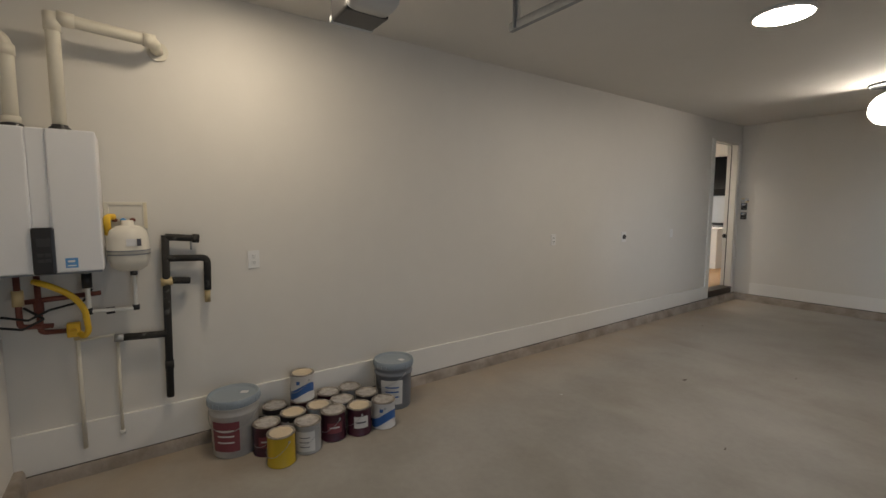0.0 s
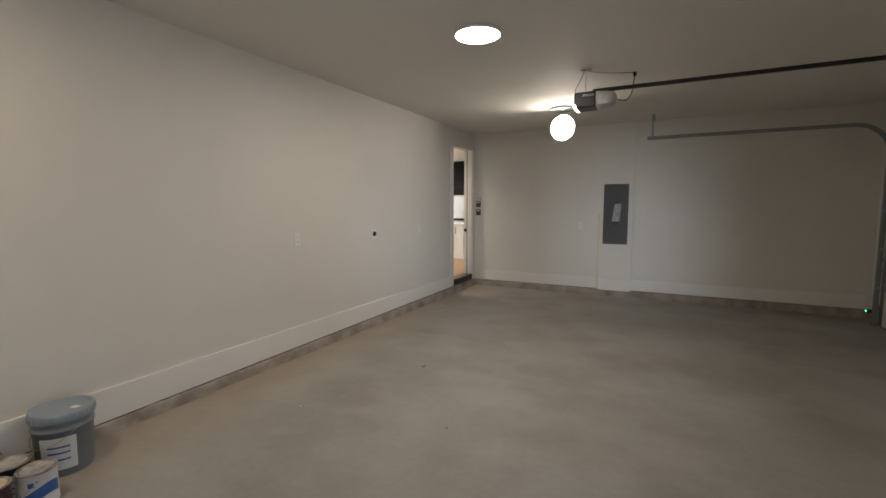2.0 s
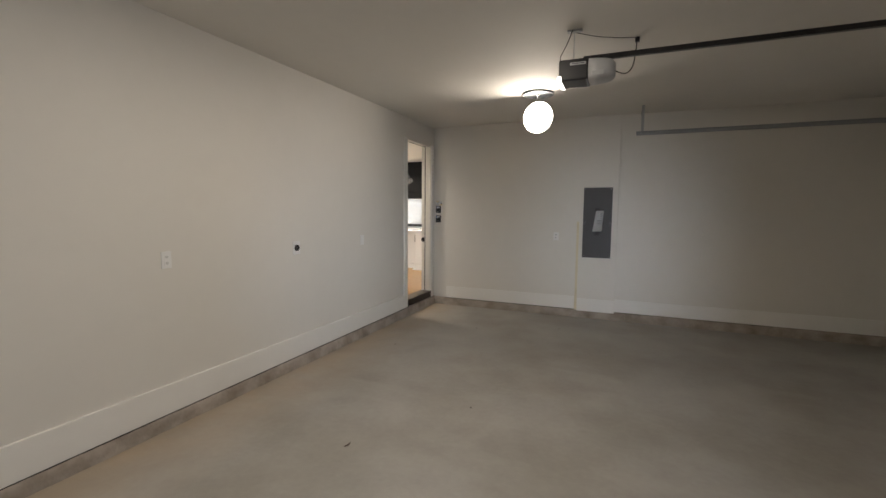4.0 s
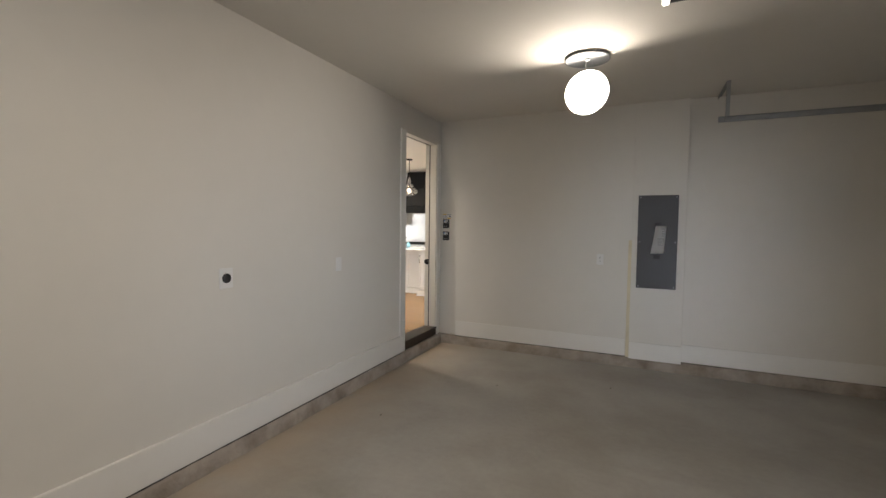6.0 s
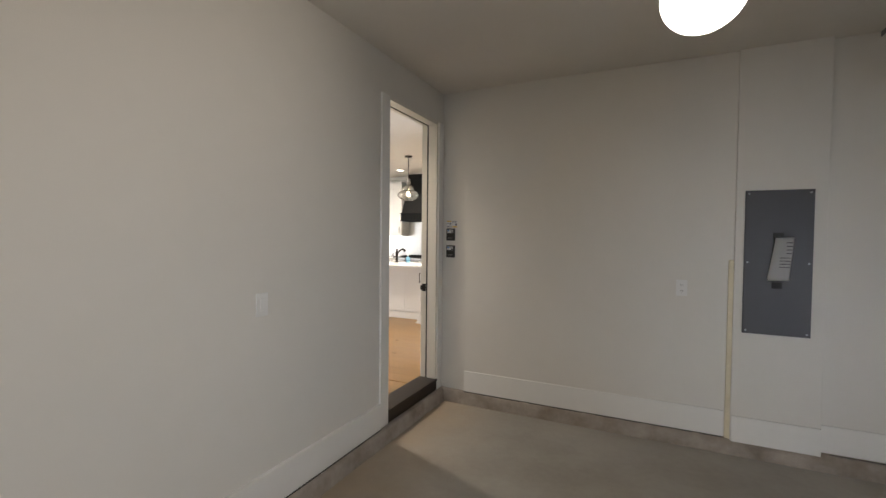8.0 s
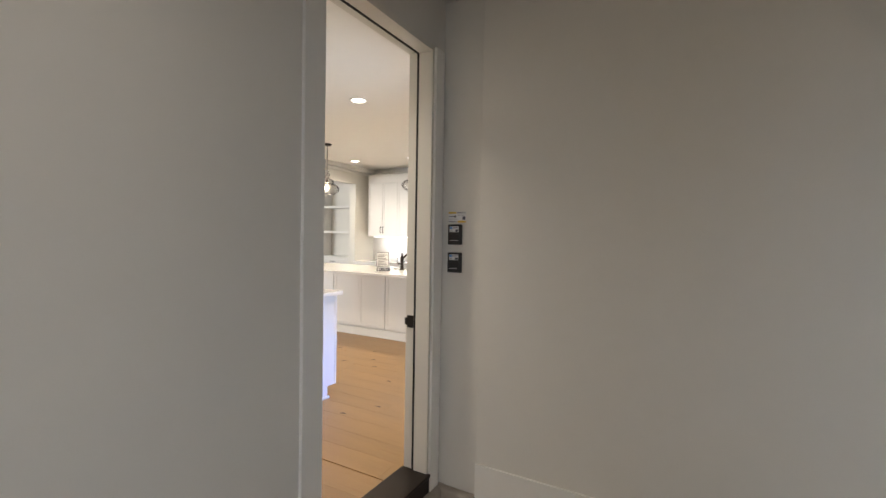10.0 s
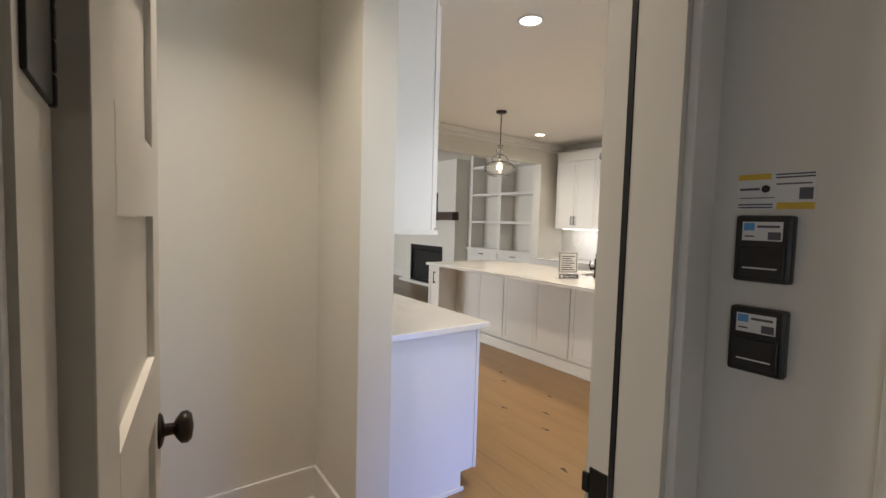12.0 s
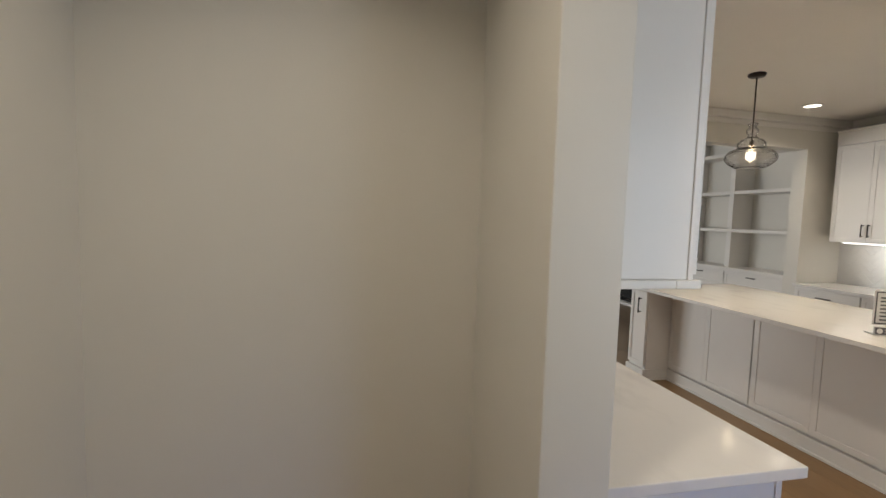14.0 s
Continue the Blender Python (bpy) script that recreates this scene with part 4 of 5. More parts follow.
it = thing("island_countertop", pose(0, 0, FLOOR_H + 0.866), "long white quartz island top with sink cutout", "countertop")
bm = bmesh.new()
outer = [(IX0 - 0.035, 9.862), (IX1 + 0.035, 9.862), (IX1 + 0.035, 11.10), (IX0 - 0.035, 11.10)]
hole = [(SX0, SY0), (SX1, SY0), (SX1, SY1), (SX0, SY1)]
loops = [[bm.verts.new((x, y, z)) for x, y in ring] for z in (0.0, 0.032) for ring in (outer, hole)]
for k in range(4):
    n = (k + 1) % 4
    for a, b in ((0, 1), (2, 3), (0, 2), (1, 3)):
        bm.faces.new((loops[a][k], loops[a][n], loops[b][n], loops[b][k]))
bmesh.ops.recalc_face_normals(bm, faces=bm.faces)
rims = [e for e in bm.edges if all(v in loops[2] for v in e.verts) or all(v in loops[0] for v in e.verts)]
bmesh.ops.bevel(bm, geom=rims, offset=0.003, segments=2, affect="EDGES", profile=0.5)
part("slab", bm, QUARTZ, it)
sk = thing("sink", pose(0, 0, FLOOR_H + 0.66), "dark undermount sink in the island", "sink")
boxes("basin", [(SX0 - 0.01, SY0 - 0.01, 0, SX1 + 0.01, SY1 + 0.01, 0.006), (SX0 - 0.012, SY0 - 0.012, 0, SX0 - 0.002, SY1 + 0.012, 0.205), (SX1 + 0.002, SY0 - 0.012, 0, SX1 + 0.012, SY1 + 0.012, 0.205),
                (SX0, SY0 - 0.012, 0, SX1, SY0 - 0.002, 0.205), (SX0, SY1 + 0.002, 0, SX1, SY1 + 0.012, 0.205)], SINKM, sk)
TOPZ = FLOOR_H + 0.898
fa = thing("faucet", pose(-2.352, 10.612, TOPZ), "oil-rubbed bronze kitchen faucet on the island", "faucet")
bm = bmesh.new()
lathe(bm, [(0.001, 0.0), (0.034, 0.0), (0.033, 0.010), (0.025, 0.018), (0.022, 0.12), (0.026, 0.15), (0.024, 0.185), (0.015, 0.20), (0.010, 0.215), (0.017, 0.225), (0.017, 0.236), (0.001, 0.242)], 20)
part("column", bm, BRONZE, fa)
bm = bmesh.new()
tube(bm, bend([(0, 0.0, 0.150), (0.028, 0.036, 0.195), (0.052, 0.068, 0.232), (0.082, 0.106, 0.228), (0.093, 0.122, 0.188)], 0.04), [0.015] * 12 + [0.017] * 5 + [0.023] * 3, 14)
part("spout", bm, BRONZE, fa)
bm = bmesh.new()
tube(bm, [(-0.01, -0.01, 0.10), (-0.045, -0.03, 0.085), (-0.06, -0.035, 0.12), (-0.055, -0.03, 0.17)], [0.012, 0.014, 0.008, 0.006], 10)
part("lever", bm, BRONZE, fa)
so = thing("soap_bottle", pose(-2.141, 10.647, TOPZ), "clear pump bottle of blue hand soap", "soap bottle")
bm = bmesh.new()
lathe(bm, [(0.001, 0), (0.034, 0.0), (0.041, 0.007), (0.045, 0.035), (0.044, 0.062), (0.036, 0.086), (0.018, 0.103), (0.014, 0.118), (0.001, 0.118)], 24)
for v in bm.verts:
    v.co.y *= 0.72
part("bottle", bm, SOAP, so, "blue soap behind clear plastic")
bm = bmesh.new()
lathe(bm, [(0.001, 0.118), (0.014, 0.118), (0.014, 0.132), (0.005, 0.135), (0.005, 0.152), (0.001, 0.152)], 14)
tube(bm, [(0.0, 0.0, 0.155), (-0.012, -0.02, 0.157), (-0.018, -0.03, 0.152)], [0.008, 0.006, 0.005], 8)
part("pump", bm, PLASTICW, so, "white pump top")
cd = thing("counter_sign", pose(-2.423, 10.24, TOPZ) @ pose(0, 0, 0, 0, 0, 66), "small framed white sign standing on the island", "sign")
boxes("foot", [(-0.105, -0.03, 0, 0.105, 0.05, 0.008), (-0.105, -0.034, 0.0, 0.105, -0.026, 0.052)], PLASTICG, cd, bevel=0.002)
plate = boxes("foot_plate", [(-0.100, -0.0355, 0.006, 0.100, -0.0335, 0.048)], INK, cd, "dark plate with white lettering", bevel=0.0008)
words = bpy.data.curves.new("lettering", "FONT")
words.body, words.size, words.extrude = "Scan Here", 0.031, 0.0006
words.resolution_u = 3
txt = bpy.data.objects.new("lettering", words)
scene.collection.objects.link(txt)
bpy.context.view_layer.update()
letters = bpy.data.meshes.new_from_object(txt)
bpy.data.objects.remove(txt)
bm = bmesh.new()
bm.from_mesh(letters)
bmesh.ops.transform(bm, matrix=pose(-0.055, -0.0362, 0.018, 90, 0, 0), verts=bm.verts)
part("lettering", bm, PAPER, plate, "white words")
bm = bmesh.new()
disc(bm, 0.016, 0, 20)
for v in bm.verts:
    v.co = Vector((v.co.x - 0.078, -0.0362, v.co.y + 0.027))
part("emblem", bm, PAPER, plate, "round white emblem")
back = boxes("panel", [(-0.102, -0.008, 0.058, 0.102, 0.0, 0.265)], PAPER, cd, bevel=0.002)
boxes("border", [(-0.095, -0.0095, 0.064, -0.088, -0.0075, 0.258), (0.088, -0.0095, 0.064, 0.095, -0.0075, 0.258), (-0.088, -0.0095, 0.251, 0.088, -0.0075, 0.258), (-0.088, -0.0095, 0.064, 0.088, -0.0075, 0.071)], INK, back, "grey border")
boxes("printed_bars", [(-0.07, -0.0095, 0.085 + k * 0.022, 0.07 - 0.02 * (k % 3), -0.0075, 0.094 + k * 0.022) for k in range(7)], INK, back, "plain grey bars of print")
dp = thing("air_switch", pose(-2.50, 10.66, TOPZ), "small dark air switch button on the counter", "switch")
bm = bmesh.new()
lathe(bm, [(0.022, 0), (0.022, 0.004), (0.014, 0.009), (0.001, 0.010)], 18)
part("cap", bm, BRONZE, dp)

# ---------------------------------------------------------------- kitchen: back wall
for x0, x1, doors in ((-4.344, -3.6405, 2), (-3.640, -3.275, 1)):
    th = thing("wall_cabinet", pose(0, 12.628, 1.557), "white shaker wall cabinet with dark pulls", "wall cabinet", "kitchen wall cabinets")
    boxes("body", [(x0, -0.308, 0, x1, 0, 1.045)], WHITE, th, bevel=0.001)
    w = (x1 - x0) / doors
    for k in range(doors):
        bm = bmesh.new()
        shaker(bm, x0 + k * w + 0.002, 0.004, x0 + (k + 1) * w - 0.002, 1.040, y=-0.33, deep=0.005)
        d = part("door", bm, WHITE, th)
        px = x0 + (k + 1) * w - 0.03 if (doors == 2 and k == 0) else (x0 + k * w + 0.03 if doors == 2 else x1 - 0.04)
        pull(d, px, -0.33, 0.13, 0.13)
    boxes("crown", [(x0, -0.334, 1.045, x1, 0, 1.185), (x0, -0.350, 1.185, x1, 0, 1.205)], WHITE, th, bevel=0.004)
st = thing("under_cabinet_light", pose(-3.80, 12.42, 1.553), "lit LED strip under the wall cabinets", "light strip")
boxes("strip", [(-0.48, -0.014, -0.007, 0.48, 0.014, 0.0)], STRIPGLOW, st, "glowing strip")
bs = tagged(boxes("backsplash", [(-4.46, 12.624, 1.075, -0.2, 12.6295, 2.2)], GROUT, None, "glossy white herringbone tile backsplash"), kind="structure")
bc2 = thing("drawer_cabinet", pose(0, 12.62, FLOOR_H), "white drawer base cabinet with dark pulls", "base cabinet")
boxes("body", [(-4.45, -0.60, 0.10, -3.12, -0.002, 0.865), (-4.45, -0.54, 0, -3.12, -0.002, 0.10)], WHITE, bc2)
for k in range(2):
    for z0, z1 in ((0.70, 0.855), (0.42, 0.69), (0.12, 0.41)):
        bm = bmesh.new()
        shaker(bm, -4.43 + k * 0.66, z0, -3.785 + k * 0.66, z1, y=-0.62, rail=0.05)
        d = part("drawer_front", bm, WHITE, bc2)
        pull(d, -4.11 + k * 0.66, -0.62, (z0 + z1) / 2, 0.14, False)
wt = thing("back_countertop", pose(0, 12.62, FLOOR_H + 0.866), "white quartz worktop along the kitchen wall", "countertop")
boxes("slab", [(-4.458, -0.635, 0, -3.105, 0.0, 0.032)], QUARTZ, wt, bevel=0.003)
wall_plate(pose(-3.36, 12.619, 1.36), "outlet")

rg = thing("range", pose(-2.52, 12.61, FLOOR_H), "stainless gas range with black grates", "range")
boxes("body", [(-0.60, -0.66, 0.10, 0.60, -0.02, 0.90)], STAIN, rg, bevel=0.004)
boxes("control_panel", [(-0.60, -0.70, 0.78, 0.60, -0.655, 0.91)], STAIN, rg, bevel=0.012)
boxes("oven_door", [(-0.58, -0.69, 0.16, 0.58, -0.66, 0.76)], STAIN, rg, bevel=0.005)
bm = bmesh.new()
tube(bm, [(-0.5, -0.74, 0.70), (0.5, -0.74, 0.70)], 0.013, 12)
part("oven_handle", bm, STAIN, rg)
boxes("cooktop", [(-0.595, -0.655, 0.90, 0.595, -0.03, 0.915)], HOODP, rg)
for k in range(6):
    bm = bmesh.new()
    lathe(bm, [(0.001, 0.045), (0.020, 0.043), (0.022, 0.01), (0.028, 0.0)], 18)
    for v in bm.verts:
        v.co = Vector((-0.42 + k * 0.168 + v.co.x, -0.70 - v.co.z, 0.845 + v.co.y))
    part("knob", bm, STAIN, rg)
for k in range(3):
    bm = bmesh.new()
    x0 = -0.58 + k * 0.39
    for j in range(5):
        box(bm, x0 + j * 0.09, -0.62, 0.925, x0 + j * 0.09 + 0.014, -0.06, 0.948)
    for y in (-0.62, -0.34, -0.075):
        box(bm, x0, y, 0.925, x0 + 0.374, y + 0.014, 0.948)
    part("grate", bm, RUBBER, rg, "black cast-iron grate")
hd = thing("range_hood", pose(-2.575, 12.62, 1.885), "tapered black painted range hood", "range hood")
def frustum(bm, x0, y0, z0, x1, y1, z1):
    a = [bm.verts.new(p) for p in ((-x0, -y0, z0), (x0, -y0, z0), (x0, 0, z0), (-x0, 0, z0))]
    b = [bm.verts.new(p) for p in ((-x1, -y1, z1), (x1, -y1, z1), (x1, 0, z1), (-x1, 0, z1))]
    for k in range(4):
        bm.faces.new((a[k], a[(k + 1) % 4], b[(k + 1) % 4], b[k]))
    bm.faces.new(a)
    bm.faces.new(b)
bm = bmesh.new()
frustum(bm, 0.60, 0.52, 0.0, 0.60, 0.52, 0.15)
part("band", bm, HOODP, hd)
bm = bmesh.new()
frustum(bm, 0.585, 0.505, 0.165, 0.535, 0.40, 0.60)
frustum(bm, 0.535, 0.40, 0.60, 0.50, 0.35, 1.02)
part("canopy", bm, HOODP, hd)
boxes("moulding", [(-0.615, -0.535, 0.145, 0.615, 0, 0.165), (-0.61, -0.53, -0.012, 0.61, 0, 0.006)], HOODP, hd, bevel=0.004)

# ---------------------------------------------------------------- kitchen: pendants and downlights
pend = thing("pendant_light", pose(-3.465, 10.24, CEIL_H), "clear ribbed glass pendant with a dark stem, lit", "pendant light", "island pendants")
bm = bmesh.new()
lathe(bm, [(0.001, 0), (0.062, 0), (0.064, -0.010), (0.055, -0.024), (0.012, -0.028), (0.001, -0.028)], 24)
part("canopy", bm, BRONZE, pend)
bm = bmesh.new()
tube(bm, [(0, 0, -0.025), (0, 0, -0.53)], 0.0055, 8)
part("stem", bm, BRONZE, pend)
bm = bmesh.new()
lathe(bm, [(0.001, -0.515), (0.012, -0.515), (0.017, -0.53), (0.018, -0.575), (0.015, -0.585), (0.001, -0.585)], 16)
part("socket", bm, BRONZE, pend)
prof = [(0.022, -0.385), (0.034, -0.392), (0.034, -0.402), (0.024, -0.412), (0.030, -0.425), (0.044, -0.445), (0.040, -0.465), (0.028, -0.482), (0.036, -0.50), (0.075, -0.518),
        (0.098, -0.545), (0.100, -0.565), (0.092, -0.582), (0.115, -0.592), (0.155, -0.612), (0.178, -0.640), (0.184, -0.668), (0.174, -0.692), (0.150, -0.716), (0.118, -0.738), (0.085, -0.752)]
fine, inner, run = [], [], 0.0
for (r0, z0), (r1, z1) in zip(prof, prof[1:]):
    n = 8
    for k in range(n):
        r, z = r0 + (r1 - r0) * k / n, z0 + (z1 - z0) * k / n
        run += math.hypot(r1 - r0, z1 - z0) / n
        fine.append((r + 0.0019 * math.sin(run * 2 * math.pi / 0.0125), z))
        inner.append((r - 0.0042, z))
bm = bmesh.new()
lathe(bm, fine + inner[::-1] + fine[:1], 40)
bmesh.ops.remove_doubles(bm, verts=bm.verts, dist=1e-5)
part("glass_shade", bm, GLASS, pend, "clear ribbed blown glass")
pend.children[-1].visible_shadow = False
bm = bmesh.new()
lathe(bm, [(0.012, -0.585), (0.020, -0.60), (0.024, -0.63), (0.022, -0.66), (0.014, -0.69), (0.001, -0.70)], 16)
bulb = part("bulb", bm, GLASS, pend, "clear bulb")
bulb.visible_shadow = False
bm = bmesh.new()
for a in range(4):
    c, s = 0.007 * math.cos(a * 1.57), 0.007 * math.sin(a * 1.57)
    tube(bm, [(c, s, -0.60), (c * 1.6, s * 1.6, -0.675)], 0.0032, 6)
part("filament", bm, FILAMENT, pend, "glowing filament")
copy_thing(pend, pose(-1.978, 10.355, CEIL_H))
dl = None
for cx, cy in CANS:
    m = pose(cx, cy, CEIL_H)
    if dl is None:
        dl = thing("downlight", m, "lit round recessed downlight in the ceiling, four of seven added as fill", "downlight", "kitchen downlights")
        bm = bmesh.new()
        lathe(bm, [(0.066, 0.002), (0.088, -0.001), (0.090, -0.006), (0.072, -0.010), (0.066, -0.004)], 28)
        part("trim_ring", bm, PLASTICW, dl)
        bm = bmesh.new()
        lathe(bm, [(0.0665, -0.0035), (0.03, -0.004), (0.0005, -0.004)], 28)
        part("diffuser", bm, CANGLOW, dl, "glowing diffuser")
    else:
        copy_thing(dl, m)

# ---------------------------------------------------------------- living room
bk = thing("bookcase", pose(-5.495, 12.49, FLOOR_H), "white built-in bookcase with empty open shelves over cabinets", "bookcase")
boxes("side_panel", [(-0.860, -0.34, 0.96, -0.800, 0, 2.725)], WHITE, bk)
boxes("side_panel", [(0.795, -0.34, 0.96, 0.858, 0, 2.725)], WHITE, bk)
boxes("divider", [(-0.065, -0.335, 0.96, 0.010, 0, 2.725)], WHITE, bk)
boxes("back_panel", [(-0.800, -0.02, 0.96, 0.795, 0, 2.725)], HWALL, bk, "pale painted back")
for z in (1.432, 1.945, 2.468):
    for x0, x1 in ((-0.800, -0.065), (0.010, 0.795)):
        boxes("shelf", [(x0, -0.33, z, x1, -0.02, z + 0.045)], WHITE, bk, bevel=0.002)
boxes("ledge", [(-0.87, -0.42, 0.925, 0.868, 0, 0.96)], WHITE, bk, bevel=0.003)
boxes("base", [(-0.845, -0.38, 0, 0.868, 0, 0.925)], WHITE, bk)
for k in range(2):
    bm = bmesh.new()
    shaker(bm, -0.82 + k * 0.84, 0.72, 0.0 + k * 0.84, 0.90, y=-0.40, rail=0.045)
    d = part("drawer_front", bm, WHITE, bk)
    pull(d, -0.41 + k * 0.84, -0.40, 0.86, 0.12, False)
    bm = bmesh.new()
    shaker(bm, -0.82 + k * 0.84, 0.12, 0.0 + k * 0.84, 0.70, y=-0.40)
    part("door", bm, WHITE, bk)
fp = thing("fireplace_insert", pose(-7.88, 12.14, FLOOR_H + 0.06), "black metal fireplace insert in a white chimney breast", "fireplace")
boxes("surround", [(-0.632, -0.012, 0, 0.632, 0.02, 0.06), (-0.632, -0.012, 0.75, 0.632, 0.02, 0.845), (-0.632, -0.012, 0.06, -0.575, 0.02, 0.75), (0.575, -0.012, 0.06, 0.632, 0.02, 0.75)], FIREBLK, fp, bevel=0.003)
boxes("firebox", [(-0.575, 0.05, 0.06, 0.575, 0.12, 0.76)], RUBBER, fp, "plain black firebox")
boxes("louvre", [(-0.54, -0.002, 0.70 + k * 0.022, 0.54, 0.016, 0.710 + k * 0.022) for k in range(3)], FIREBLK, fp)
mt = thing("mantel_beam", pose(-7.88, 12.15, 1.657), "dark stained wooden mantel beam on the chimney breast", "mantel")
boxes("beam", [(-1.17, -0.165, 0, 1.17, 0, 0.168)], MANTEL, mt, bevel=0.006)
wall_plate(pose(-6.60, 12.490, 1.36), "switch")

# ---------------------------------------------------------------- floors of boards
def boards(name, x0, x1, y0, y1, material, label, w=0.185, z=FLOOR_H, shared=True):
    """Boards along x with staggered ends; returns their base sheet."""
    base = structure(name, [(x0, y0, z - 0.10, x1, y1, z - 0.006)], material, label)
    meshes = {}
    rnd = random.Random(7)
    y = y0
    while y < y1 - 0.02:
        hw = min(w, y1 - y)
        x = x0 - rnd.uniform(0, 1.6)
        while x < x1:
            L = rnd.choice((1.2, 1.6, 2.0))
            a, b = max(x, x0), min(x + L, x1)
            if b - a > 0.02:
                key = (round(b - a, 3), round(hw, 3))
                if key not in meshes:
                    bm = bmesh.new()
                    g = 0.0002
                    box(bm, g, g, -0.012, b - a - g, hw - g, 0)
                    top = [v for v in bm.verts if v.co.z > -0.001]
                    for v in top:
                        v.co.x += 0.0003 if v.co.x < 0.1 else -0.0003
                        v.co.y += 0.0003 if v.co.y < hw / 2 else -0.0003
                    meshes[key] = mesh_of("floor_board", bm, material)
                ob = new("floor_board", meshes[key])
                ob.parent = base
                ob.location = (a, y, z)
            x += L
        y += w
    return base


boards("floor_hall", -1.74, -WT, 6.42, 7.36, OAK, "light oak board floor in the hall")
boards("floor_kitchen", -4.54, 0.0, 7.36, 12.63, OAK, "light oak board floor with knots in the kitchen")
boards("floor_living", -11.0, -4.54, 4.2, 12.53, OAKDARK, "brown oak board floor in the living room", w=0.38)
rnd = random.Random(5)
for kx, ky in ((-1.985, 9.533), (-1.78, 9.254), (-2.45, 9.454), (-2.635, 9.594), (-2.026, 9.054), (-1.60, 9.05), (-1.2, 8.75), (-0.9, 8.2), (-1.05, 7.95)):
    kn = thing("wood_knot", pose(kx, ky, FLOOR_H, 0, 0, rnd.uniform(-15, 15)), "dark knot in an oak floor board", "knot", "knots in the oak floor")
    bm = bmesh.new()
    lathe(bm, [(0.014, 0.0003), (0.010, 0.0010), (0.001, 0.0012)], 14)
    for v in bm.verts:
        a = math.atan2(v.co.y, v.co.x)
        f = 1 + 0.35 * math.sin(3 * a + kx * 9)
        v.co.x *= 1.9 * f
        v.co.y *= 0.75 * f
    part("core", bm, KNOT, kn)

# herringbone tiles of the backsplash
tw, tl = 0.062, 0.186
bm0 = bmesh.new()
box(bm0, -tl / 2 + 0.0007, -0.0025, -tw / 2 + 0.0007, tl / 2 - 0.0007, 0.0, tw / 2 - 0.0007)
tile_mesh = mesh_of("tile", bm0, TILEW)
count = 0
for row in range(0, 26):
    for col in range(0, 22):
        for turned in (0, 1):
            cx = -4.44 + col * tl * 1.4142 + (tl * 0.7071 if turned else 0.0)
            cz = 1.07 + row * tw * 1.4142 + (tw * 0.7071 if turned else 0.0)
            if -4.40 < cx < -1.6 and 1.11 < cz < 2.15 and count < 300 and cx < -2.05:
                ob = new("tile", tile_mesh)
                ob.parent = bs
                ob.matrix_basis = Matrix.Translation((cx, 12.6238, cz)) @ pose(0, 0, 0, 0, -45 if turned else 45, 0)
                count += 1

# ---------------------------------------------------------------- paint cans and buckets
def band(bm, r, z0, z1, a0, a1, seg=14):
    lathe(bm, [(r, z0), (r, z1)], seg, half=(a0, a1))


CAN_SHADE = {"maroon": MAROON, "white": CANWHITE, "grey": CANGREY, "dark": CANDARK, "yellow": CANYEL, "blue": CANWHITE, "cream": MAROON}


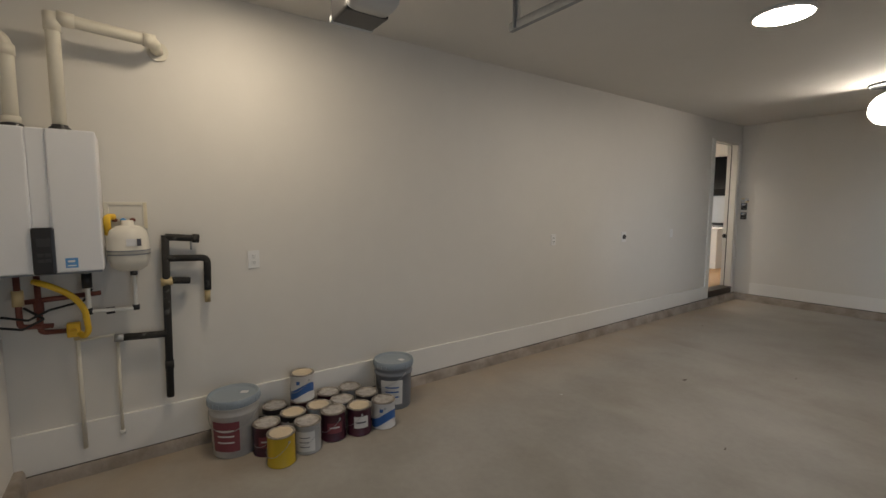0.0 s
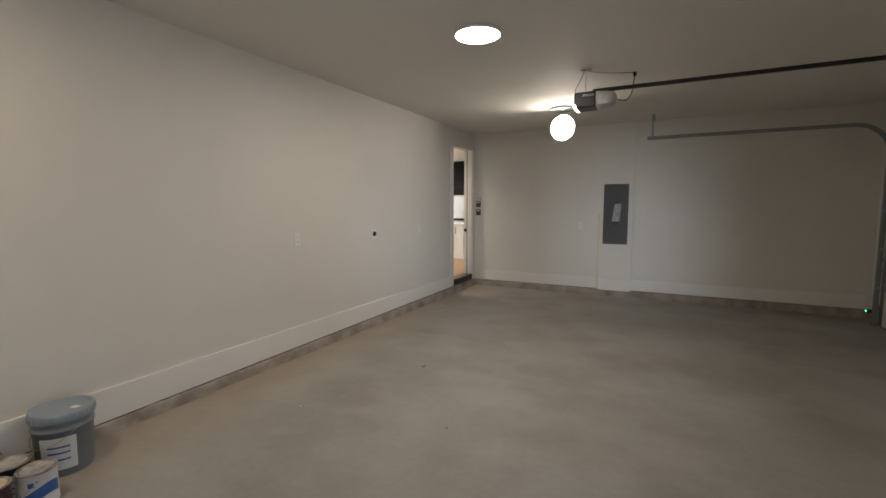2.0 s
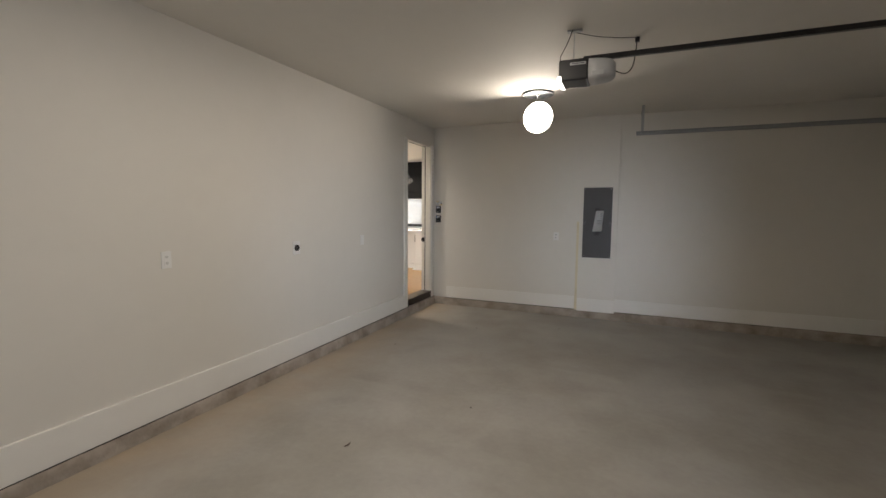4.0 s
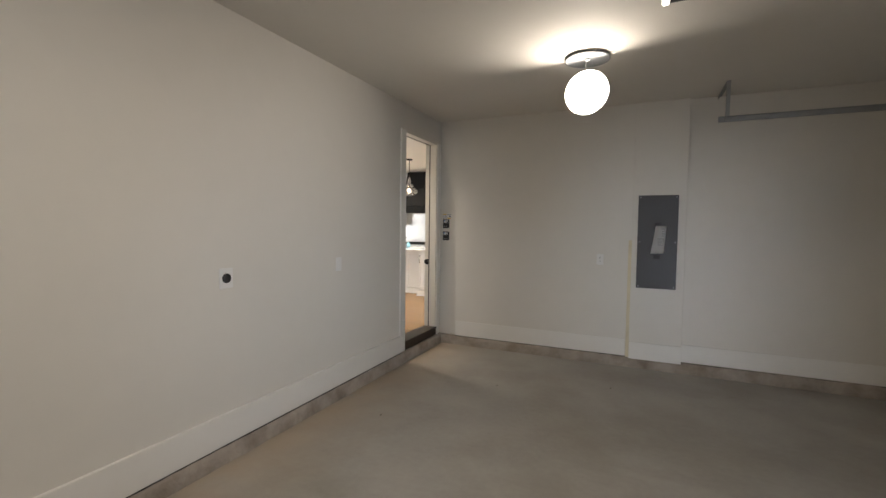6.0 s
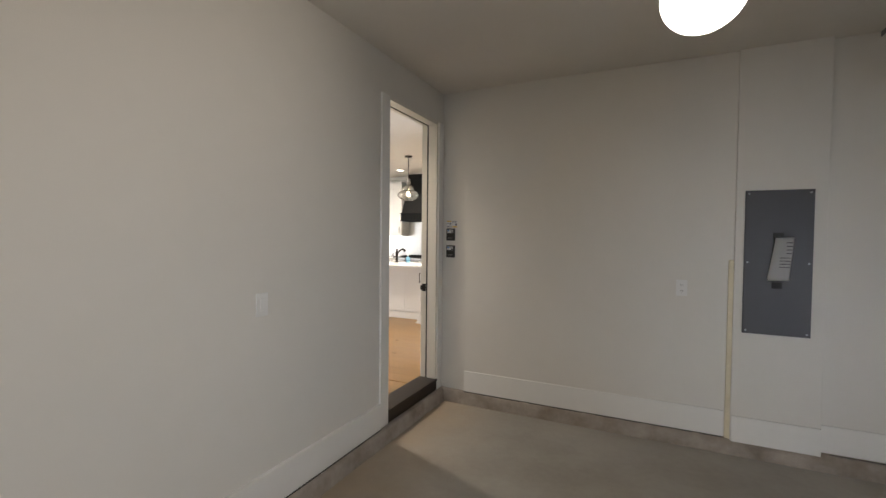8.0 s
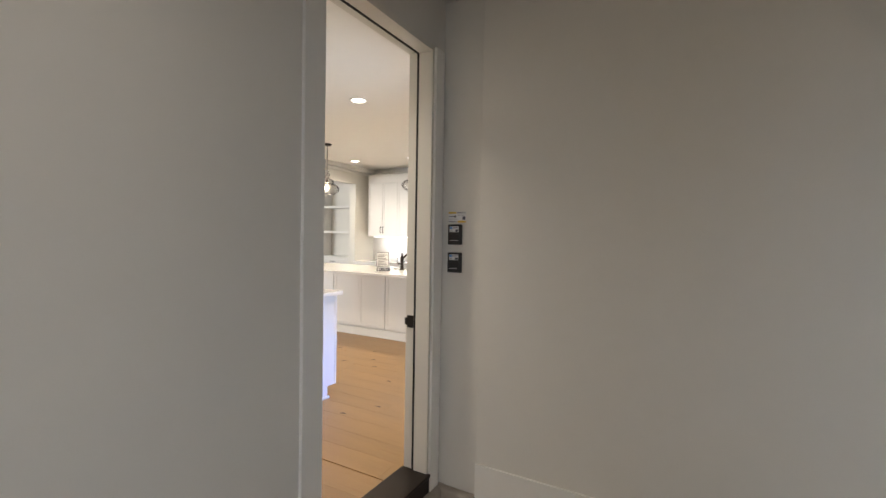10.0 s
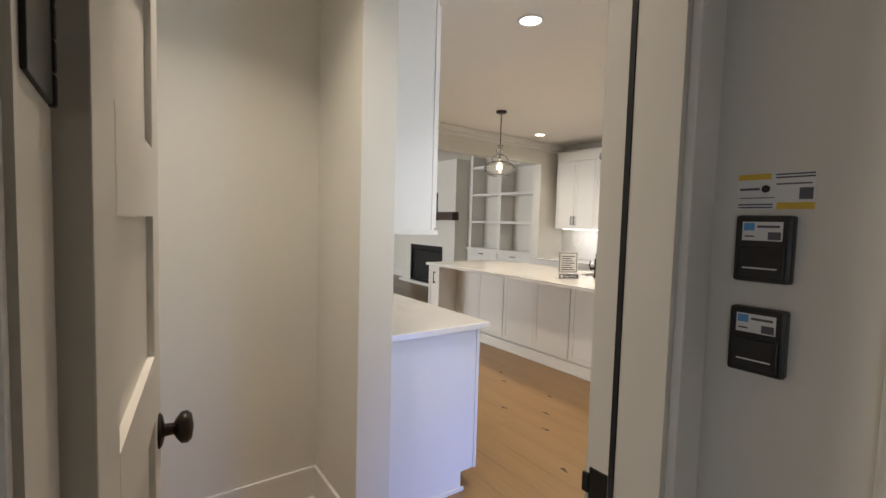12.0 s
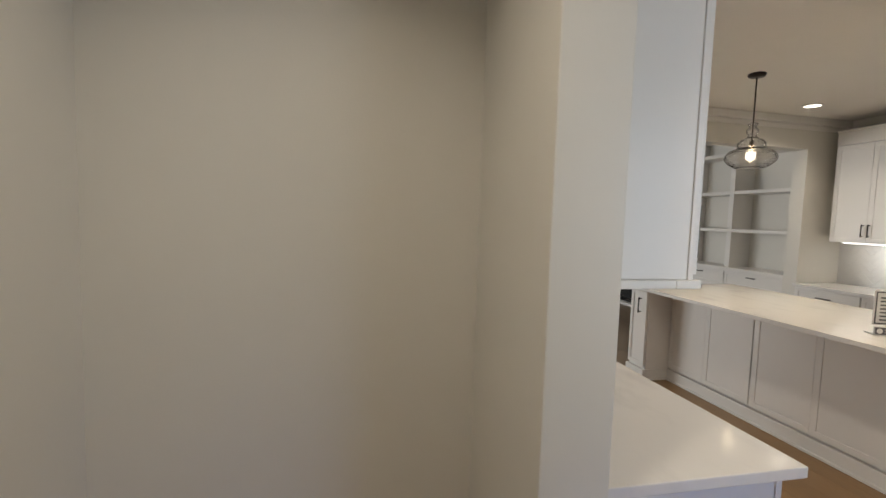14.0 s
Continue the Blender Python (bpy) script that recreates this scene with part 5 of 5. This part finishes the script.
def paint_can(kind, lid, label, x, y, z=0.0, turn=0.0):
    th = thing("paint_can", pose(x, y, z, 0, 0, turn), label, "paint can", "paint cans by the wall")
    r, h = 0.082, 0.19
    bm = bmesh.new()
    lathe(bm, [(0.001, 0.002), (r - 0.006, 0.0), (r, 0.003), (r + 0.001, 0.008), (r - 0.0015, 0.011), (r - 0.0015, h - 0.012), (r + 0.001, h - 0.008), (r + 0.001, h - 0.003)], 28)
    part("body", bm, CAN_SHADE[kind], th)
    bm = bmesh.new()
    lathe(bm, [(r + 0.001, h - 0.006), (r + 0.0025, h - 0.002), (r + 0.001, h + 0.001), (r - 0.006, h), (r - 0.009, h - 0.006), (r - 0.012, h - 0.006), (r - 0.014, h - 0.001)], 28)
    part("rim", bm, RIM, th, "paint-crusted metal rim")
    bm = bmesh.new()
    lathe(bm, [(r - 0.014, h - 0.001), (r - 0.018, h + 0.0005), (r - 0.022, h - 0.003), (0.001, h - 0.003)], 28)
    part("lid", bm, lid, th, "paint-smeared lid")
    face = radians(-38 - turn)      # toward the room
    if kind in ("maroon", "cream"):
        bm = bmesh.new()
        band(bm, r + 0.0006, 0.060, 0.130 if kind == "maroon" else 0.14, face - 0.2, face + 1.0)
        lab = part("label", bm, CANRED if kind == "maroon" else CANWHITE, th, "printed label patch")
        bm = bmesh.new()
        band(bm, r + 0.0012, 0.094, 0.104, face, face + 0.8)
        part("lettering_bar", bm, CANWHITE if kind == "maroon" else INK, lab, "pale bar of lettering")
    elif kind == "blue":
        bm = bmesh.new()
        seg = 24
        lo, hi = [], []
        for k in range(seg + 1):
            a = face - 1.5 + 3.0 * k / seg
            c, s = (r + 0.0008) * math.cos(a), (r + 0.0008) * math.sin(a)
            mid = 0.075 + 0.030 * math.sin((a - face) * 1.6)
            lo.append(bm.verts.new((c, s, mid - 0.036)))
            hi.append(bm.verts.new((c, s, mid + 0.026)))
        for k in range(seg):
            bm.faces.new((lo[k], lo[k + 1], hi[k + 1], hi[k])).smooth = True
        part("label_wave", bm, CANBLUE, th, "blue wave on the label")
        bm = bmesh.new()
        band(bm, r + 0.0010, 0.125, 0.150, face - 0.15, face + 0.15, 6)
        part("emblem", bm, CANBLUE, th, "small blue emblem")
    elif kind in ("grey", "white", "dark"):
        bm = bmesh.new()
        band(bm, r + 0.0006, 0.022, 0.150, face - 0.7, face + 0.9)
        lab = part("label", bm, CANWHITE if kind != "white" else CANGREY, th, "pale paper label")
        for k in range(3):
            bm = bmesh.new()
            band(bm, r + 0.0012, 0.050 + k * 0.03, 0.055 + k * 0.03, face - 0.3, face + 0.5, 8)
            part("lettering_bar", bm, INK, lab, "grey bar of lettering")
    bm = bmesh.new()
    ang = [radians(d) for d in range(0, 181, 15)]
    tube(bm, [((r + 0.004) * math.cos(a), -(r + 0.004) * math.sin(a) * 0.99, 0.150 - 0.085 * math.sin(a)) for a in ang], 0.0016, 6)
    part("bail", bm, STEEL, th, "thin wire bail handle")
    for s in (-1, 1):
        bm = bmesh.new()
        lathe(bm, [(0.008, 0), (0.007, 0.004), (0.001, 0.005)], 10)
        for v in bm.verts:
            v.co = Vector((s * (r + v.co.z - 0.001), v.co.x, 0.152 + v.co.y))
        part("bail_ear", bm, STEEL, th)
    return th


paint_can("yellow", DRYPAINT, "small yellow paint can with dried paint on the lid", 0.555, -0.055, 0, 20)
paint_can("maroon", TINLID, "maroon paint can with a smeared lid", 0.375, -0.095, 0, 35)
paint_can("grey", TINLID, "grey labelled paint can with a scuffed lid", 0.500, 0.125, 0, 40)
paint_can("maroon", TINLID, "maroon paint can with a smeared lid", 0.450, 0.315, 0, 10)
paint_can("cream", DRYPAINT, "maroon and white paint can with cream paint dried on its lid", 0.485, 0.488, 0, -10)
paint_can("blue", TINLID, "white paint can with a blue wave label", 0.498, 0.668, 0, -20)
paint_can("dark", TINLID, "dark paint can with a paint-splashed lid", 0.150, 0.012, 0, 60)
paint_can("dark", DRYPAINT, "dark paint can with tan paint on the lid", 0.325, 0.085, 0, -40)
paint_can("white", DRYPAINT, "pale paint can with dried paint on the lid", 0.318, 0.262, 0, 15)
paint_can("maroon", TINLID, "maroon paint can behind the others", 0.150, 0.395, 0, 80)
paint_can("white", TINLID, "pale paint can among the others", 0.325, 0.428, 0, 30)
paint_can("white", TINLID, "pale paint can near the baseboard", 0.150, 0.562, 0, -60)
paint_can("dark", TINLID, "dark paint can with a paint-splashed lid", 0.315, 0.625, 0, 50)
paint_can("maroon", TINLID, "maroon paint can under a stacked one", 0.150, 0.200, 0, 50)
paint_can("blue", DRYPAINT, "white paint can with a blue wave, stacked on another", 0.152, 0.205, 0.191, 15)


def bucket(shade, label, x, y, turn, patch):
    th = thing("paint_bucket", pose(x, y, 0, 0, 0, turn), label, "paint bucket", "five-gallon paint buckets")
    bm = bmesh.new()
    lathe(bm, [(0.001, 0.002), (0.128, 0.0), (0.131, 0.006), (0.141, 0.262), (0.148, 0.266), (0.148, 0.276), (0.142, 0.280), (0.143, 0.305), (0.150, 0.309), (0.150, 0.318), (0.144, 0.322), (0.145, 0.352)], 36)
    part("body", bm, shade, th)
    bm = bmesh.new()
    lathe(bm, [(0.146, 0.322), (0.154, 0.322), (0.156, 0.330), (0.154, 0.362), (0.150, 0.370), (0.142, 0.370), (0.138, 0.358), (0.126, 0.354), (0.001, 0.356)], 36)
    for k in range(24):
        a = 2 * math.pi * k / 24
        box(bm, 0.1535, -0.006, 0.326, 0.157, 0.006, 0.352, m=Matrix.Rotation(a, 4, "Z"))
    lid = part("lid", bm, BUCKETL, th, "blue-grey snap-on lid with ribbed skirt")
    boxes("lid_sticker", [(0.03, 0.02, 0.3552, 0.075, 0.055, 0.3568)], PAPER, lid, "torn white sticker")
    face = radians(-35 - turn)
    bm = bmesh.new()
    seg = 16
    lo, hi = [], []
    for k in range(seg + 1):
        a = face - 0.62 + 1.24 * k / seg
        lo.append(bm.verts.new((0.1345 * math.cos(a), 0.1345 * math.sin(a), 0.045)))
        hi.append(bm.verts.new((0.1415 * math.cos(a), 0.1415 * math.sin(a), 0.235)))
    for k in range(seg):
        bm.faces.new((lo[k], lo[k + 1], hi[k + 1], hi[k])).smooth = True
    lab = part("label", bm, patch, th, "printed paper label")
    for z in (0.10, 0.14, 0.175):
        bm = bmesh.new()
        lathe(bm, [(0.1372 + (z - 0.10) * 0.036, z), (0.1376 + (z - 0.10) * 0.036, z + 0.010)], 10, half=(face - 0.35, face + 0.4))
        part("lettering_bar", bm, CANWHITE if patch is CANRED else CANBLUE, lab, "bar of lettering")
    bm = bmesh.new()
    ang = [radians(d) for d in range(0, 181, 10)]
    tube(bm, [(0.150 * math.cos(a), -0.152 * math.sin(a), 0.288 - 0.11 * math.sin(a)) for a in ang], 0.0022, 6)
    part("bail", bm, STEEL, th, "wire bail handle")
    return th


bucket(BUCKETW, "milky white five-gallon paint bucket with a red label", 0.222, -0.252, 60, CANRED)
bucket(BUCKETG, "dark grey five-gallon paint bucket with a white label", 0.232, 0.895, 10, CANWHITE)

# ---------------------------------------------------------------- water heater and pipework
wh = thing("water_heater", pose(0.03, -1.07, 1.215), "white wall-hung tankless water heater", "water heater")
bm = bmesh.new()
box(bm, 0, -0.235, 0, 0.235, 0.215, 0.715, bevel=0.012)
part("casing", bm, ENAMEL, wh)
for y0, y1, deep in ((-0.235, -0.055, 0.266), (0.020, 0.215, 0.266), (-0.056, 0.021, 0.256)):
    bm = bmesh.new()
    box(bm, 0.232, y0, 0.0, deep, y1, 0.715, bevel=0.008)
    part("cover_panel", bm, ENAMEL, wh)
bm = bmesh.new()
box(bm, 0.255, -0.060, -0.006, 0.280, 0.028, 0.228, bevel=0.012)
cp = part("control_panel", bm, PLASTICB, wh, "black control panel")
boxes("display", [(0.2795, -0.040, 0.135, 0.2815, 0.010, 0.175)], PANELG, cp, "dim display window", bevel=0.0005)
for k in range(4):
    boxes("button", [(0.2795, -0.040 + (k % 2) * 0.028, 0.085 - (k // 2) * 0.028, 0.2825, -0.018 + (k % 2) * 0.028, 0.100 - (k // 2) * 0.028)], PANELG, cp, bevel=0.001)
bl = boxes("energy_sticker", [(0.266, 0.062, 0.022, 0.2672, 0.112, 0.072)], BINK, wh, "blue square sticker")
boxes("sticker_bar", [(0.2670, 0.070, 0.030, 0.2680, 0.104, 0.036), (0.2670, 0.072, 0.050, 0.2680, 0.100, 0.060)], PAPER, bl, "white print")
for y in (-0.11, 0.07):
    bm = bmesh.new()
    lathe(bm, [(0.046, 0.713), (0.046, 0.735), (0.036, 0.742), (0.034, 0.75)], 20, centre=(0.14, y, 0))
    part("flue_collar", bm, PLASTICB, wh, "dark flue collar")
boxes("bottom_plate", [(0.01, -0.225, -0.012, 0.235, 0.205, 0.0)], DKSTEEL, wh)


def pipe_run(name, label, category, runs, r, material, fittings=()):
    th = thing(name, pose(*runs[0][0]), label, category)
    o = Vector(runs[0][0])
    for run in runs:
        bm = bmesh.new()
        tube(bm, [p - o for p in bend(run, r * 1.6)], r, 14)
        part("pipe", bm, material, th)
    for a, b, rr, fm in fittings:
        bm = bmesh.new()
        tube(bm, [Vector(a) - o, Vector(b) - o], rr, 16)
        part("fitting", bm, fm, th)
    return th


pipe_run("exhaust_pipe", "cream PVC exhaust pipe with elbow and wall flange", "pipe",
         [[(0.17, -1.0, 1.95), (0.17, -1.0, 2.50), (0.15, -0.57, 2.475), (-0.01, -0.545, 2.465)]], 0.031, PVC,
         [((0.17, -1.0, 2.43), (0.17, -1.0, 2.52), 0.036, PVC), ((0.17, -0.98, 2.50), (0.166, -0.91, 2.497), 0.036, PVC), ((0.152, -0.62, 2.478), (0.15, -0.56, 2.475), 0.036, PVC),
          ((0.004, -0.545, 2.465), (0.012, -0.545, 2.465), 0.056, PVC)])
pipe_run("intake_pipe", "cream PVC intake pipe curving to the wall", "pipe",
         [[(0.17, -1.18, 1.95), (0.17, -1.18, 2.36), (0.16, -1.33, 2.42)]], 0.031, PVC,
         [((0.17, -1.18, 2.28), (0.17, -1.18, 2.33), 0.036, PVC), ((0.17, -1.18, 1.95), (0.17, -1.18, 1.99), 0.037, PVC)])
tk = thing("expansion_tank", pose(0.14, -0.745, 1.18), "cream water expansion tank below a wall box", "expansion tank")
bm = bmesh.new()
lathe(bm, [(0.001, 0.0), (0.05, 0.006), (0.085, 0.03), (0.098, 0.075), (0.098, 0.115), (0.101, 0.118), (0.101, 0.128), (0.098, 0.131), (0.098, 0.19), (0.086, 0.235), (0.055, 0.258), (0.03, 0.264), (0.028, 0.29), (0.001, 0.292)], 32)
part("shell", bm, TANKP, tk)
bm = bmesh.new()
lathe(bm, [(0.1015, 0.098), (0.1015, 0.106)], 32)
lathe(bm, [(0.1025, 0.119), (0.1025, 0.127)], 32)
part("band", bm, DKSTEEL, tk, "dark seam band")
boxes("warning_label", [(0.096, -0.01, 0.150, 0.100, 0.035, 0.190)], PAPER, tk, "small printed label")
boxes("dark_label", [(0.094, 0.038, 0.150, 0.0975, 0.058, 0.190)], INK, tk, "dark label")
wb = thing("supply_box", pose(0.0, -0.75, 1.49), "cream recessed supply box with yellowed edges", "supply box")
boxes("flange", [(0, -0.105, -0.075, 0.010, -0.080, 0.085), (0, 0.080, -0.075, 0.010, 0.105, 0.085), (0, -0.08, 0.065, 0.010, 0.08, 0.085), (0, -0.08, -0.075, 0.010, 0.08, -0.055)], PVC, wb, bevel=0.003)
boxes("back", [(0.001, -0.08, -0.055, 0.004, 0.08, 0.065)], TANKP, wb)
boxes("yellowed_edge", [(0.009, 0.086, -0.07, 0.012, 0.102, 0.08)], YELLOWCAULK, wb, "yellowed edge", bevel=0.001)
for y, fm in ((-0.055, COPPER), (-0.015, BINK), (0.03, COPPER)):
    bm = bmesh.new()
    tube(bm, [(0.004, y, -0.02), (0.035, y, -0.02)], 0.012, 10)
    tube(bm, [(0.03, y - 0.014, -0.02), (0.03, y + 0.014, -0.02)], 0.008, 8)
    part("valve", bm, fm, wb)
bm = bmesh.new()
tube(bm, bend([(0.10, -0.085, -0.10), (0.12, -0.09, 0.0), (0.07, -0.06, 0.0)], 0.04), 0.018, 10)
part("yellow_connector", bm, GASY, wb, "yellow connector hose")

gh = thing("gas_hose", pose(0.12, -1.16, 1.16), "yellow flexible gas hose with a yellow shut-off valve", "gas hose")
pts = bend([(0.02, 0.0, 0.0), (0.05, 0.06, -0.02), (0.05, 0.15, -0.08), (0.03, 0.20, -0.16), (0.0, 0.21, -0.30), (-0.02, 0.185, -0.335), (-0.06, 0.16, -0.31)], 0.08, 6)
bm = bmesh.new()
tube(bm, pts, [0.015 + 0.0012 * (k % 2) for k in range(len(pts))], 12)
part("hose", bm, GASY, gh)
boxes("shutoff_valve", [(-0.09, 0.11, -0.335, -0.04, 0.17, -0.255), (-0.05, 0.125, -0.30, -0.01, 0.155, -0.285)], GASY, gh, bevel=0.008)
pipe_run("gas_pipe", "thin cream pipe running down the wall", "pipe", [[(0.035, -1.01, 0.83), (0.035, -1.01, 0.16)]], 0.011, PVC, [((0.035, -1.01, 0.80), (0.035, -1.01, 0.86), 0.016, BRASS)])
pipe_run("water_pipes", "dark red water pipes under the heater", "pipe",
         [[(0.15, -1.22, 1.20), (0.15, -1.22, 0.93), (0.10, -1.10, 0.91)], [(0.12, -1.24, 1.05), (0.06, -0.89, 1.06)], [(0.10, -1.15, 1.20), (0.10, -1.15, 0.88), (0.04, -1.05, 0.86)]], 0.014, COPPER,
         [((0.15, -1.22, 1.04), (0.15, -1.22, 1.12), 0.024, BRASS), ((0.10, -1.15, 0.98), (0.10, -1.15, 1.06), 0.022, COPPER)])
pipe_run("heater_cables", "black cables looping below the heater", "cable",
         [[(0.2, -1.28, 1.0), (0.2, -1.18, 0.97), (0.18, -1.10, 1.01), (0.05, -0.97, 1.02), (0.02, -0.93, 1.08)], [(0.2, -1.30, 0.95), (0.22, -1.20, 0.93), (0.2, -1.12, 0.97), (0.16, -1.2, 1.03)]], 0.006, RUBBER)
pipe_run("service_pipes", "white pipes with black valves under the heater", "pipe",
         [[(0.10, -0.945, 1.21), (0.10, -0.945, 0.965), (0.08, -0.73, 0.955), (0.08, -0.73, 1.18)]], 0.012, PVCW,
         [((0.10, -0.945, 1.10), (0.10, -0.945, 1.18), 0.024, PLASTICB), ((0.10, -0.945, 0.95), (0.10, -0.945, 0.985), 0.018, PLASTICB), ((0.08, -0.73, 0.945), (0.08, -0.73, 0.975), 0.018, PLASTICB),
          ((0.08, -0.87, 0.955), (0.08, -0.83, 0.956), 0.020, PLASTICB), ((0.08, -0.73, 1.15), (0.08, -0.73, 1.18), 0.018, PLASTICB)])
pipe_run("insulated_pipe", "black foam-insulated water pipe standing off the wall", "pipe",
         [[(0.06, -0.585, 0.37), (0.06, -0.565, 1.375)], [(0.06, -0.565, 1.365), (0.06, -0.395, 1.35)], [(0.06, -0.565, 1.235), (0.06, -0.345, 1.225), (0.06, -0.350, 1.02)],
          [(0.06, -0.57, 1.10), (0.06, -0.445, 1.088)], [(0.06, -0.58, 0.77), (0.06, -0.82, 0.785)]], 0.021, INSUL,
         [((0.06, -0.351, 1.03), (0.06, -0.354, 0.94), 0.017, BRASS), ((0.06, -0.42, 1.352), (0.06, -0.385, 1.349), 0.027, INSUL), ((0.06, -0.60, 1.09), (0.06, -0.54, 1.095), 0.026, BRASS),
          ((0.06, -0.58, 0.55), (0.06, -0.58, 0.60), 0.0245, INSUL), ((0.06, -0.845, 0.787), (0.06, -0.80, 0.783), 0.024, STEEL), ((0.06, -0.43, 1.34), (0.06, -0.43, 1.28), 0.006, STEEL)])
pipe_run("drain_pipe", "thin cream drain pipe with a branch on the wall", "pipe",
         [[(0.03, -0.83, 0.76), (0.03, -0.835, 0.20)], [(0.03, -1.0, 0.79), (0.03, -0.84, 0.80)]], 0.008, PVC, [((0.03, -0.835, 0.215), (0.03, -0.835, 0.19), 0.013, PVCW)])

# ---------------------------------------------------------------- litter on the slab
rnd = random.Random(11)
lf = None
for lx, ly, s in ((1.33, 3.25, 1.0), (2.05, 2.3, 0.5), (1.2, 6.35, 0.45), (0.55, 5.3, 0.5), (2.2, 6.75, 0.6), (1.9, 4.1, 0.5), (0.9, 2.1, 0.35)):
    th = thing("dry_leaf_scrap", pose(lx, ly, 0.001, 0, 0, rnd.uniform(0, 180)), "small brown scrap lying on the concrete floor", "litter", "scraps on the floor")
    bm = bmesh.new()
    vs = [bm.verts.new((0.030 * s * math.cos(a) * (1 + 0.3 * math.sin(2 * a + lx)), 0.010 * s * math.sin(a), 0.003 + 0.003 * math.cos(2 * a))) for a in (k * 0.785 for k in range(8))]
    bm.faces.new(vs)
    bmesh.ops.solidify(bm, geom=bm.faces, thickness=0.001)
    part("scrap", bm, MANTEL if s > 0.4 else PAPER, th)
